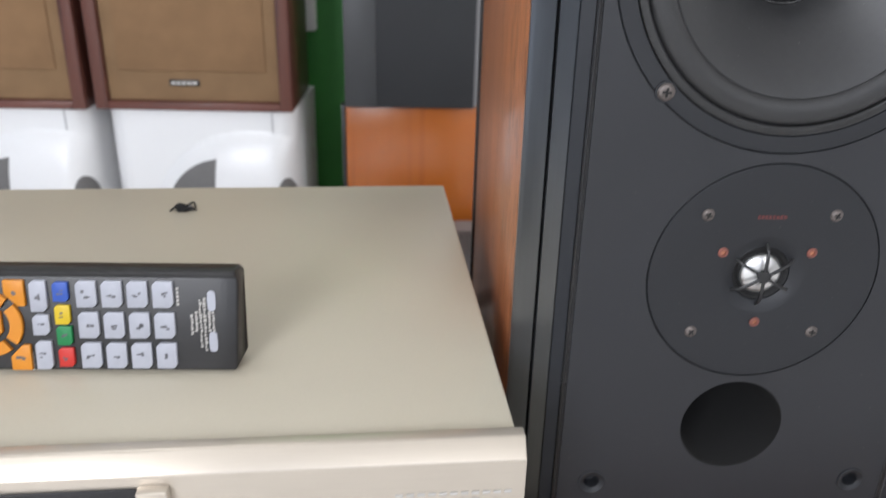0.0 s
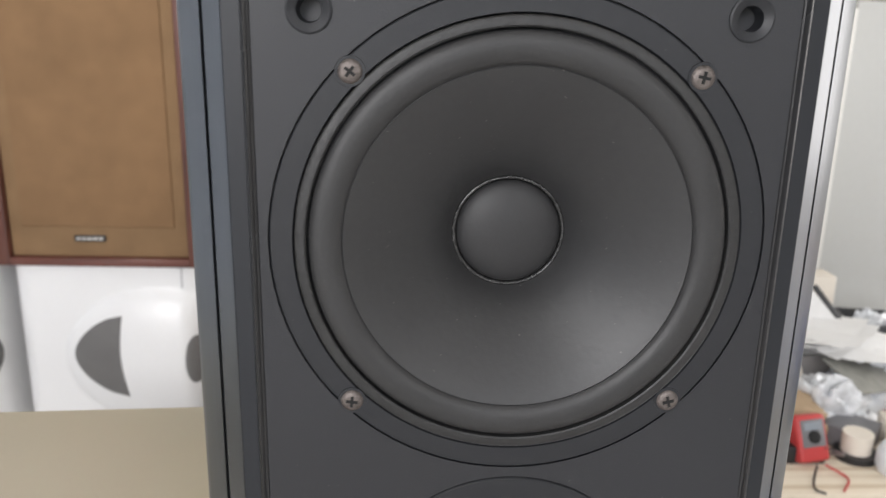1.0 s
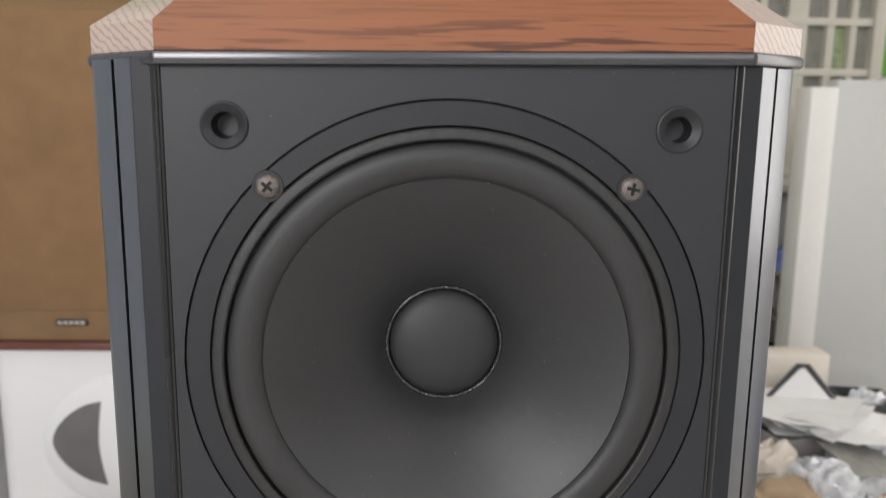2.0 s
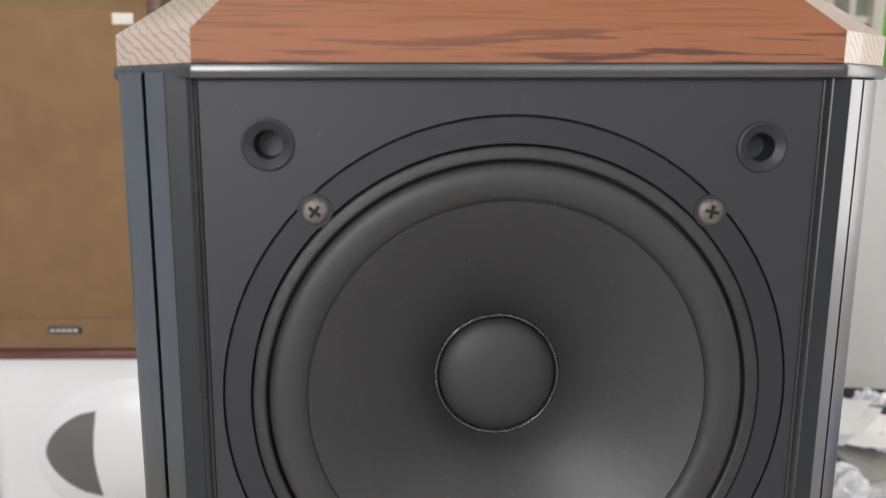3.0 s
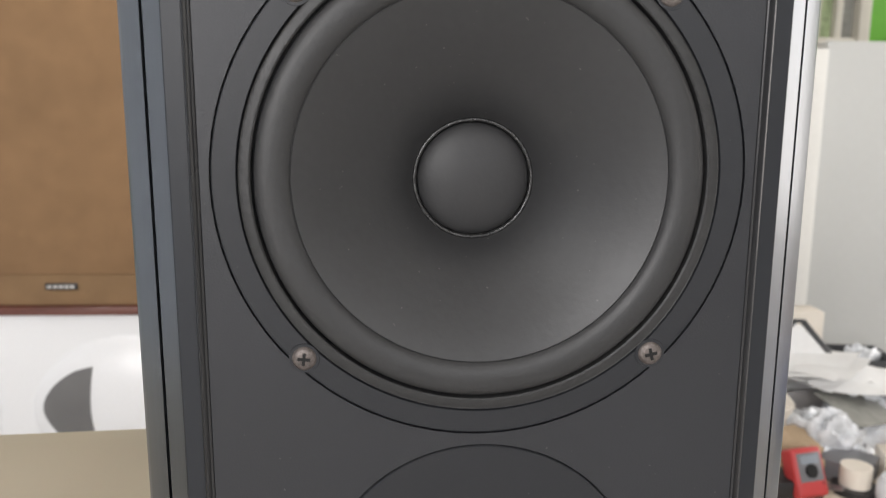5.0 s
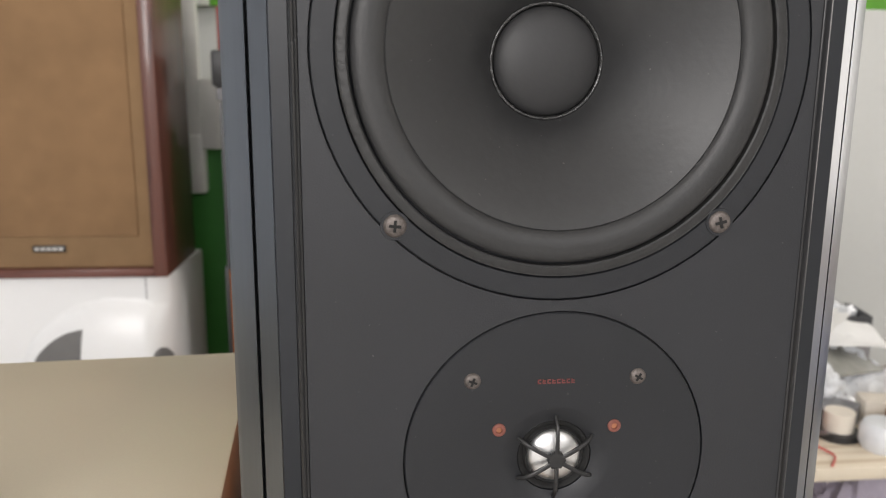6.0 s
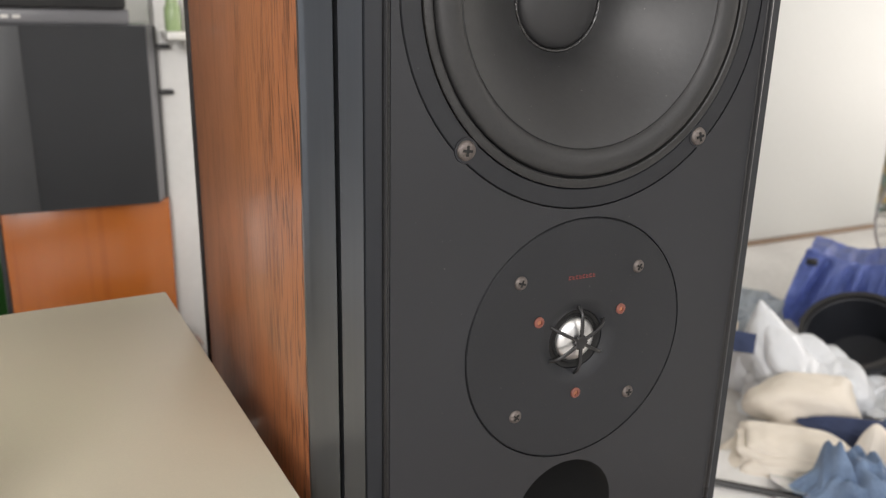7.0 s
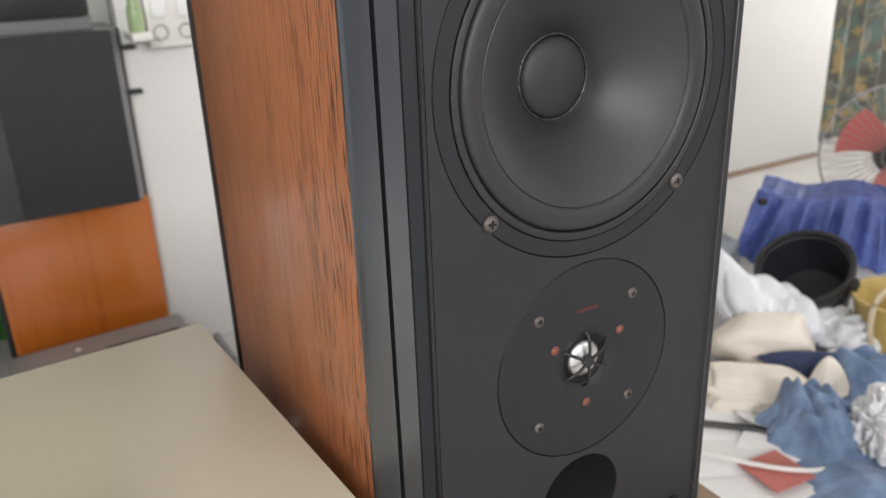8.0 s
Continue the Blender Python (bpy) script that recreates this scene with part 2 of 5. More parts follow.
M["key_green"] = mat("green_rubber_key", (0.015, 0.20, 0.06), 0.5, vary=0.05, bump=0.02)
M["key_red"] = mat("red_rubber_key", (0.52, 0.03, 0.022), 0.5, vary=0.05, bump=0.02)
M["ink"] = mat("dark_print", (0.12, 0.12, 0.13), 0.7, bump=0.0)
M["greyink"] = mat("grey_print", (0.45, 0.43, 0.40), 0.7, bump=0.0)
M["mahogany"] = wood("mahogany_veneer", (0.125, 0.042, 0.028), (0.05, 0.016, 0.012), "z", pore=120, rough=0.45)
M["mahogany_x"] = wood("mahogany_veneer_flat", (0.15, 0.05, 0.034), (0.05, 0.016, 0.012), "x", pore=120, rough=0.45)
M["grille"] = weave("brown_grille_cloth", (0.295, 0.178, 0.093), (0.11, 0.064, 0.032))
M["grille_edge"] = weave("brown_grille_cloth_border", (0.305, 0.193, 0.103), (0.12, 0.07, 0.037))
M["badge"] = mat("badge_grey", (0.55, 0.53, 0.5), 0.35, metal=0.6, bump=0.0)
M["white"] = mat("white_moulded_plastic", (0.80, 0.80, 0.80), 0.32, vary=0.03, scale=3, grain=200, bump=0.01)
M["mesh_grey"] = weave("grey_metal_mesh", (0.19, 0.185, 0.18), (0.06, 0.06, 0.06), pitch=1500, rough=0.55)
M["orange"] = wood("polished_orange_veneer", (0.45, 0.125, 0.016), (0.30, 0.07, 0.010), "z", pore=30, rough=0.24, coat=0.6, strength=0.4)
M["charcoal"] = mat("charcoal_cloth", (0.022, 0.0235, 0.026), 0.75, vary=0.25, scale=4, grain=400, bump=0.1)
M["charcoal2"] = mat("grey_black_panel", (0.048, 0.05, 0.053), 0.45, vary=0.15, scale=6, grain=300, bump=0.05)
M["greyplastic"] = mat("grey_plastic", (0.17, 0.17, 0.18), 0.4, vary=0.1, grain=200, bump=0.03)
M["amp_grey"] = mat("grey_enamelled_steel", (0.23, 0.215, 0.21), 0.4, vary=0.1, scale=8, grain=600, bump=0.05)
M["wall"] = mat("white_emulsion", (0.74, 0.735, 0.715), 0.75, vary=0.05, scale=1.6, grain=70, bump=0.12)
M["wall_grey"] = mat("off_white_laminate", (0.56, 0.565, 0.545), 0.42, vary=0.03, scale=1.2, grain=60, bump=0.03)
M["beige"] = mat("beige_gloss_paint", (0.58, 0.55, 0.475), 0.4, vary=0.06, scale=4, grain=80, bump=0.04)
# dark and pale tones for the unseen wall that the strips reflect
M["slate"] = mat("slate_blue_for_reflection", (0.07, 0.085, 0.105), 0.7, vary=0.08, scale=2, grain=60, bump=0.08)
M["paleblue"] = mat("pale_blue_for_reflection", (0.64, 0.70, 0.80), 0.6, vary=0.06, scale=2, grain=60, bump=0.08)
M["packet"] = mat("dark_red_packet", (0.22, 0.045, 0.035), 0.5, vary=0.3, scale=30, grain=120, bump=0.03)
M["panegrey"] = mat("dusty_window_glass", (0.27, 0.27, 0.245), 0.2, vary=0.25, scale=9, grain=60, bump=0.02)
M["panegreen"] = mat("green_tinted_dusty_glass", (0.36, 0.44, 0.25), 0.2, vary=0.35, scale=22, grain=60, bump=0.02)
M["jargreen"] = mat("dull_green_glass", (0.30, 0.40, 0.20), 0.3, vary=0.1, scale=30, grain=60, bump=0.03)
M["green"] = mat("bright_green_paint", (0.14, 0.42, 0.045), 0.5, vary=0.08, scale=3, grain=40, bump=0.06)
M["green_dark"] = mat("deep_green_paint", (0.045, 0.24, 0.035), 0.5, vary=0.12, scale=3, grain=40, bump=0.06)
M["frame"] = mat("cream_gloss_paint", (0.75, 0.74, 0.70), 0.35, vary=0.05, scale=4, grain=80, bump=0.04)
M["floor"] = mat("grey_cement_floor", (0.60, 0.59, 0.57), 0.5, vary=0.18, scale=3, grain=50, bump=0.15)
M["desk"] = wood("dull_brown_table", (0.22, 0.14, 0.08), (0.09, 0.05, 0.03), "x", pore=90, rough=0.5)
M["pine"] = wood("pale_board", (0.74, 0.66, 0.53), (0.55, 0.44, 0.31), "x", pore=70, rough=0.55)
M["timber"] = wood("orange_timber", (0.42, 0.20, 0.09), (0.2, 0.09, 0.04), "z", pore=50, rough=0.5)
M["denim"] = mat("blue_denim", (0.10, 0.165, 0.29), 0.9, vary=0.25, scale=18, grain=420, bump=0.25, second=(0.19, 0.27, 0.40), sheen=0.2, deep=0.002)
M["navy"] = mat("navy_cloth", (0.035, 0.05, 0.11), 0.85, vary=0.25, scale=14, grain=30, bump=0.6, deep=0.012)
M["royal"] = mat("royal_blue_nylon", (0.16, 0.225, 0.60), 0.40, vary=0.15, scale=10, grain=40, bump=0.25, second=(0.23, 0.31, 0.70), deep=0.006)
M["poly"] = mat("white_polythene", (0.70, 0.725, 0.755), 0.32, vary=0.06, scale=8, grain=26, bump=0.35, deep=0.008)
M["foam"] = mat("cream_foam_sheet", (0.76, 0.70, 0.61), 0.6, vary=0.08, scale=10, grain=22, bump=0.4, deep=0.01)
M["film"] = mat("crinkled_clear_film", (0.68, 0.70, 0.72), 0.14, vary=0.25, scale=30, grain=90, bump=0.5, coat=0.5, deep=0.004)
M["paper"] = mat("white_paper", (0.80, 0.80, 0.79), 0.7, vary=0.05, scale=9, grain=90, bump=0.04)
M["helmet"] = mat("dull_black_plastic", (0.014, 0.016, 0.021), 0.5, vary=0.2, scale=12, grain=200, bump=0.1)
M["cardboard"] = mat("buff_cardboard", (0.42, 0.31, 0.2), 0.8, vary=0.15, scale=12, grain=200, bump=0.1)
M["redplastic"] = mat("red_plastic", (0.50, 0.05, 0.05), 0.4, vary=0.1, bump=0.02)
M["redpaper"] = mat("faded_red_paper", (0.50, 0.16, 0.14), 0.7, vary=0.1, scale=20, bump=0.05)
M["yellow"] = mat("yellow_ochre_plastic", (0.52, 0.38, 0.12), 0.45, vary=0.1, bump=0.05)
M["tan"] = mat("tan_tubing", (0.62, 0.52, 0.36), 0.4, vary=0.1, bump=0.02)
M["fanred"] = mat("translucent_red_plastic", (0.60, 0.17, 0.15), 0.3, vary=0.05, bump=0.0)
M["wire"] = mat("grey_wire", (0.32, 0.31, 0.31), 0.35, metal=0.6, vary=0.05, bump=0.0)
M["copper"] = mat("copper_brown", (0.30, 0.12, 0.06), 0.5, vary=0.3, scale=60, bump=0.1)
M["lilac"] = mat("pale_lilac_cloth", (0.42, 0.38, 0.46), 0.85, vary=0.2, scale=12, grain=400, bump=0.2)
M["greycloth"] = mat("grey_blue_cloth", (0.25, 0.28, 0.31), 0.85, vary=0.2, scale=12, grain=400, bump=0.2)
M["disc"] = mat("iridescent_disc", (0.55, 0.68, 0.62), 0.15, metal=0.8, vary=0.3, scale=20, bump=0.0, second=(0.7, 0.7, 0.8))

# floral curtain: ochre blossoms and teal leaves on a grey-brown ground
cm = mat("floral_curtain", (0.17, 0.155, 0.13), 0.9, vary=0.25, scale=6, grain=200, bump=0.1, second=(0.33, 0.36, 0.32))
nt = cm.node_tree
tcn = nt.nodes.new("ShaderNodeTexCoord")
pb = nt.nodes["Principled BSDF"]
for scale, at, colour, shift in ((11.0, (0.50, 0.62), (0.25, 0.36, 0.33, 1), 4.0), (15.0, (0.54, 0.62), (0.60, 0.47, 0.25, 1), 0.0), (22.0, (0.57, 0.66), (0.50, 0.50, 0.44, 1), 9.0)):
    mpn = nt.nodes.new("ShaderNodeMapping")
    mpn.inputs["Location"].default_value = (shift, shift, shift)
    blot = nt.nodes.new("ShaderNodeTexNoise")
    blot.inputs["Scale"].default_value, blot.inputs["Detail"].default_value, blot.inputs["Distortion"].default_value = scale, 4.0, 0.5
    nt.links.new(tcn.outputs["Object"], mpn.inputs[0])
    nt.links.new(mpn.outputs[0], blot.inputs[0])
    cutn = nt.nodes.new("ShaderNodeMapRange")
    cutn.inputs[1].default_value, cutn.inputs[2].default_value = at
    nt.links.new(blot.outputs[0], cutn.inputs[0])
    mx = nt.nodes.new("ShaderNodeMix")
    mx.data_type = "RGBA"
    mx.inputs["B"].default_value = colour
    nt.links.new(pb.inputs["Base Color"].links[0].from_socket, mx.inputs["A"])
    nt.links.new(cutn.outputs[0], mx.inputs["Factor"])
    nt.links.new(mx.outputs["Result"], pb.inputs["Base Color"])
M["curtain"] = cm


# ---- building helpers ----
def mesh_of(bm, name, sharp=35):
    me = bpy.data.meshes.new(name)
    bmesh.ops.recalc_face_normals(bm, faces=bm.faces[:])
    bm.to_mesh(me)
    bm.free()
    me.shade_smooth()
    me.set_sharp_from_angle(angle=radians(sharp))
    return me


def thing(name, m, label, category, group="", kind=""):
    """An empty at the base of a thing, which its parts hang from."""
    ob = new(name)
    ob.empty_display_size = 0.05
    ob.matrix_world = m
    ob.matrix_basis = m
    return tagged(ob, label, category, group, kind)


def part(name, bm, material, parent, label="", sharp=35):
    me = bm if isinstance(bm, bpy.types.Mesh) else mesh_of(bm, name, sharp)
    if not me.materials:
        me.materials.append(M[material])
    ob = new(name, me)
    ob.parent = parent
    return tagged(ob, label)


def single(name, bm, material, m, label, category, group="", kind="", sharp=35):
    """A thing that is one mesh."""
    me = mesh_of(bm, name, sharp)
    me.materials.append(M[material])
    ob = new(name, me)
    ob.matrix_basis = m
    return tagged(ob, label, category, group, kind)


def box(x0, x1, y0, y1, z0, z1, bevel=0.0, seg=2, bm=None):
    own = bmesh.new()
    bmesh.ops.create_cube(own, size=1.0)
    bmesh.ops.scale(own, vec=(x1 - x0, y1 - y0, z1 - z0), verts=own.verts[:])
    bmesh.ops.translate(own, vec=((x0 + x1) / 2, (y0 + y1) / 2, (z0 + z1) / 2), verts=own.verts[:])
    if bevel:
        bmesh.ops.bevel(own, geom=own.edges[:], offset=bevel, segments=seg, affect="EDGES", profile=0.5)
    return join(bm, own)


def join(bm, own):
    if bm is None:
        return own
    me = bpy.data.meshes.new("tmp")
    own.to_mesh(me)
    own.free()
    bm.from_mesh(me)
    bpy.data.meshes.remove(me)
    return bm


def prism(poly, z0, z1, axis="z", bm=None, bevel=0.0, seg=2):
    """A polygon drawn out along an axis: (x, y) along z, (y, z) along x, (x, z) along y."""
    own = bmesh.new()

    def put(a, b, c):
        return {"z": (a, b, c), "x": (c, a, b), "y": (a, c, b)}[axis]
    lo = [own.verts.new(put(a, b, z0)) for a, b in poly]
    hi = [own.verts.new(put(a, b, z1)) for a, b in poly]
    own.faces.new(lo)
    own.faces.new(hi)
    for i in range(len(poly)):
        j = (i + 1) % len(poly)
        own.faces.new((lo[i], lo[j], hi[j], hi[i]))
    if bevel:
        bmesh.ops.recalc_face_normals(own, faces=own.faces[:])
        bmesh.ops.bevel(own, geom=own.edges[:], offset=bevel, segments=seg, affect="EDGES", profile=0.5)
    return join(bm, own)


def lathe(profile, n=96, closed=False, bm=None):
    """Turns (radius, y) round the y axis; y grows away from the viewer."""
    own = bmesh.new()
    rings = []
    for r, y in profile:
        if r < 1e-6:
            rings.append([own.verts.new((0, y, 0))])
        else:
            rings.append([own.verts.new((r * math.cos(2 * math.pi * k / n), y, r * math.sin(2 * math.pi * k / n))) for k in range(n)])
    pairs = list(zip(rings, rings[1:])) + ([(rings[-1], rings[0])] if closed else [])
    for a, b in pairs:
        for k in range(n):
            q = (k + 1) % n
            if len(a) == 1 and len(b) == 1:
                continue
            if len(a) == 1:
                own.faces.new((a[0], b[k], b[q]))
            elif len(b) == 1:
                own.faces.new((a[k], b[0], a[q]))
            else:
                own.faces.new((a[k], b[k], b[q], a[q]))
    return join(bm, own)


def moved(bm, m):
    bmesh.ops.transform(bm, matrix=m, verts=bm.verts[:])
    return bm


def tube(points, r, n=8, bm=None, smooth=6):
    """A round cable or rod through points (Catmull-Rom)."""
    p = [Vector(q) for q in points]
    if smooth > 1 and len(p) > 2:
        e = [2 * p[0] - p[1]] + p + [2 * p[-1] - p[-2]]
        out = []
        for i in range(1, len(e) - 2):
            for k in range(smooth):
                t = k / smooth
                a, b, c, d = e[i - 1], e[i], e[i + 1], e[i + 2]
                out.append(0.5 * (2 * b + (c - a) * t + (2 * a - 5 * b + 4 * c - d) * t * t + (3 * b - a - 3 * c + d) * t ** 3))
        p = out + [p[-1]]
    own = bmesh.new()
    rings = []
    for i, q in enumerate(p):
        d = (p[min(i + 1, len(p) - 1)] - p[max(i - 1, 0)]).normalized()
        s = d.cross(Vector((0, 0, 1)) if abs(d.z) < 0.9 else Vector((1, 0, 0))).normalized()
        u = s.cross(d)
        rings.append([own.verts.new(q + r * (s * math.cos(2 * math.pi * k / n) + u * math.sin(2 * math.pi * k / n))) for k in range(n)])
    for a, b in zip(rings, rings[1:]):
        for k in range(n):
            own.faces.new((a[k], b[k], b[(k + 1) % n], a[(k + 1) % n]))
    own.faces.new(rings[0])
    own.faces.new(rings[-1])
    return join(bm, own)


def plate_with_holes(outline, holes, thick, n=72):
    """A flat plate in the xz plane, front at y = 0, with round holes (x, z, radius)."""
    cu = bpy.data.curves.new("plate", "CURVE")
    cu.dimensions, cu.fill_mode, cu.extrude = "2D", "BOTH", thick / 2
    loops = [outline] + [[(x + r * math.cos(2 * math.pi * k / n), z + r * math.sin(2 * math.pi * k / n)) for k in range(n)] for x, z, r in holes]
    for loop in loops:
        sp = cu.splines.new("POLY")
        sp.points.add(len(loop) - 1)
        for q, (a, b) in zip(sp.points, loop):
            q.co = (a, b, 0, 1)
        sp.use_cyclic_u = True
    tmp = new("plate_curve", cu)
    me = bpy.data.meshes.new_from_object(tmp.evaluated_get(bpy.context.evaluated_depsgraph_get()))
    bpy.data.objects.remove(tmp)
    bpy.data.curves.remove(cu)
    bm = bmesh.new()
    bm.from_mesh(me)
    bpy.data.meshes.remove(me)
    return moved(bm, Matrix(((1, 0, 0, 0), (0, 0, -1, thick / 2), (0, 1, 0, 0), (0, 0, 0, 1))))


def crumple(w, d, h, seed, res=44, folds=3.0, depth=0.3, square=1.0, along=(1, 1, 1)):
    """A slack heap of cloth, bag or film: a soft half ball with long creases, ragged outline and a foot on the ground."""
    own = bmesh.new()
    off = Vector((seed * 7.3, seed * 3.1, seed * 1.7))
    n, rings = res * 2, []

    def bent(c):
        return math.copysign(abs(c) ** square, c)
    for i in range(res + 1):
        el = radians(90) * (1 - i / res)
        row = []
        for j in range(n if i else 1):
            a = 2 * math.pi * j / n
            p = Vector((math.cos(el) * math.cos(a), math.cos(el) * math.sin(a), math.sin(el)))
            q = Vector((p.x * along[0], p.y * along[1], p.z * along[2]))
            warp = Vector((noise.noise(q * 1.3 + off), noise.noise(q * 1.3 + off * 2), noise.noise(q * 1.3 - off))) * 0.55
            f = (q + warp) * folds * 0.5
            crease = abs(noise.noise(f + off)) ** 0.7
            small = abs(noise.noise(f * 2.3 + off * 3)) ** 0.8
            lump = noise.noise(p * 1.1 + off)
            r = 1 + 0.34 * lump - depth * (0.62 - crease) * 0.8 - depth * 0.22 * (0.45 - small)
            v = Vector((bent(p.x) * r * w / 2, bent(p.y) * r * d / 2, bent(p.z) * r * h))
            if i == res:
                v.z = 0.0
            row.append(own.verts.new(v))
        rings.append(row)
    for j in range(n):
        own.faces.new((rings[0][0], rings[1][j], rings[1][(j + 1) % n]))
    for a, b in zip(rings[1:], rings[2:]):
        for j in range(n):
            own.faces.new((a[j], b[j], b[(j + 1) % n], a[(j + 1) % n]))
    return own


def drape(w, d, h, seed, folds=9, sharp=0.02, way=0.0, spread=0.5, res=64):
    """Cloth dropped in a heap: a low dome crossed by narrow folds that run roughly one way, steep on one flank, with a ragged hem."""
    own = bmesh.new()
    rnd = random.Random(seed)
    off = Vector((seed * 3.7, seed * 1.9, 0))
    lines = []
    for k in range(folds):
        a = way + rnd.uniform(-spread, spread)
        lines.append((a, rnd.uniform(-0.45, 0.45) * (w + d) / 2, rnd.uniform(0.3, 1.0) * h * 0.24, rnd.uniform(0.6, 1.5) * sharp, rnd.uniform(-0.3, 0.3) * w, rnd.uniform(0.25, 0.6) * max(w, d), rnd.uniform(-2.2, 2.2)))
    rows = []
    for i in range(res + 1):
        r = i / res
        row = []
        for j in range(res * 2 if i else 1):
            t = math.pi * j / res
            edge = 1 + 0.22 * noise.noise(Vector((math.cos(t) * 1.6, math.sin(t) * 1.6, 0)) + off) + 0.10 * noise.noise(Vector((math.cos(t) * 5, math.sin(t) * 5, 0)) + off)
            x, y = r * edge * math.cos(t) * w / 2, r * edge * math.sin(t) * d / 2
            z = h * 0.48 * (1 - r ** 2.6) * (1 + 0.5 * noise.noise(Vector((x * 9, y * 9, 0)) + off))
            for a, at, amp_, s_, mid_, long_, bow in lines:
                u = x * math.cos(a) + y * math.sin(a) - mid_
                v = -x * math.sin(a) + y * math.cos(a) - at * 0.6 - bow * u * u
                g = s_ * (0.45 if v > 0 else 1.3)
                z += amp_ * math.exp(-(v / (1.5 * g)) ** 2) * math.exp(-(u / long_) ** 2) * (1 - r ** 4)
            row.append(own.verts.new((x, y, max(z, 0.0) + 0.0015 * (1 - r))))
        rows.append(row)
    n = res * 2
    for j in range(n):
        own.faces.new((rows[0][0], rows[1][j], rows[1][(j + 1) % n]))
    for a, b in zip(rows[1:], rows[2:]):
        for j in range(n):
            own.faces.new((a[j], b[j], b[(j + 1) % n], a[(j + 1) % n]))
    own.faces.new(rows[-1])
    return own


def sheet(w, d, seed, lift=0.01, res=14, thick=0.0006):
    """A limp sheet of paper that curls a little."""
    own = bmesh.new()
    off = Vector((seed * 5.1, seed * 2.3, 0))
    rows = []
    for side in (0, 1):
        rows.append([[own.verts.new((w * (i / res - 0.5), d * (j / res - 0.5), thick * side + lift * (0.5 + 0.9 * noise.noise(Vector((i / res * 1.6, j / res * 1.6, 0)) + off)))) for j in range(res + 1)] for i in range(res + 1)])
    for g in rows:
        for i in range(res):
            for j in range(res):
                own.faces.new((g[i][j], g[i + 1][j], g[i + 1][j + 1], g[i][j + 1]))
    lo, hi = rows
    for i in range(res):
        own.faces.new((lo[i][0], lo[i + 1][0], hi[i + 1][0], hi[i][0]))
        own.faces.new((lo[i][res], lo[i + 1][res], hi[i + 1][res], hi[i][res]))
        own.faces.new((lo[0][i], lo[0][i + 1], hi[0][i + 1], hi[0][i]))
        own.faces.new((lo[res][i], lo[res][i + 1], hi[res][i + 1], hi[res][i]))
    return own

# ---- the room ----
def wall(name, pieces, material, label):
    bm = None
    for p in pieces:
        bm = box(*p, bm=bm)
    return single(name, bm, material, Matrix(), label, "wall", kind="structure")


CEIL = 2.0
single("floor", box(-2.6, 4.2, -3.4, 2.4, FLOOR - 0.1, FLOOR), "floor", Matrix(), "worn grey cement shop floor", "floor", kind="structure")
single("ceiling", box(-2.6, 4.2, -3.4, 2.4, CEIL, CEIL + 0.1), "wall", Matrix(), "plain white painted ceiling", "ceiling", kind="structure")
BACK = 2.1
wall("wall_north", [(-2.6, 4.2, BACK, BACK + 0.15, FLOOR, CEIL)], "wall", "white painted plaster back wall of the shop")
wall("wall_east", [(4.0, 4.15, -3.25, -0.58, FLOOR, CEIL), (4.0, 4.15, 2.02, BACK, FLOOR, CEIL), (4.0, 4.15, -0.58, 2.02, 1.55, CEIL)], "wall", "white painted side wall with an unseen opening for added daylight")
# two tones on an unseen wall shape what the left strips reflect
wall("wall_west", [(-2.55, -2.4, -3.25, -0.2, FLOOR, CEIL)], "slate", "unseen side wall coloured dark slate for strip reflections")
wall("wall_west_rear", [(-2.55, -2.4, -0.2, BACK, FLOOR, CEIL)], "paleblue", "unseen rear stretch of the side wall coloured pale blue for strip reflections")
wall("wall_south", [(-2.6, -2.1, -3.4, -3.25, FLOOR, CEIL), (2.1, 4.2, -3.4, -3.25, FLOOR, CEIL), (-2.1, 2.1, -3.4, -3.25, FLOOR, 0.35), (-2.1, 2.1, -3.4, -3.25, 1.98, CEIL)], "wall", "white front wall with a wide shop opening")


def fitting(name, pieces, material, label, category, bevel=0.004):
    bm = None
    for p in pieces:
        bm = box(*p, bevel=bevel, bm=bm)
    return single(name, bm, material, Matrix(), label, category, kind="structure")


B = BACK
fitting("green_dado", [(-2.4, -0.18, B - 0.012, B - 0.001, FLOOR, -0.16)], "green_dark", "deep green painted lower part of the back wall", "wall paint", 0.002)
fitting("green_screen", [(-0.80, -0.035, 1.62, 1.66, FLOOR, -0.13)], "green_dark", "deep green painted low screen wall", "wall", 0.003)
fitting("green_panel", [(-0.50, 0.05, B - 0.03, B - 0.001, 0.20, 1.2)], "green", "bright green painted panel with a white frame", "wall panel")
fitting("green_panel", [(1.34, 3.0, B - 0.03, B - 0.001, 0.2, 0.47)], "green", "bright green painted panel above a white partition", "wall panel")
fitting("trim", [(-0.585, -0.50, B - 0.06, B - 0.001, 0.2, 1.2)], "frame", "cream painted upright frame post", "frame")
fitting("trim", [(0.05, 0.10, B - 0.05, B - 0.001, FLOOR, 1.2)], "frame", "cream painted upright frame post", "frame")
fitting("beam", [(0.88, 3.0, B - 0.14, B - 0.001, 0.475, 0.62)], "frame", "cream painted beam over the lattice window", "beam")
fitting("timber_post", [(0.64, 0.88, B - 0.08, B - 0.001, -0.2, 1.1)], "timber", "orange brown bare timber post against the wall", "post")
fitting("green_panel_dark", [(-1.15, -0.59, B - 0.02, B - 0.001, 0.2, 1.2)], "green_dark", "deep green painted panel behind the old speakers", "wall panel")
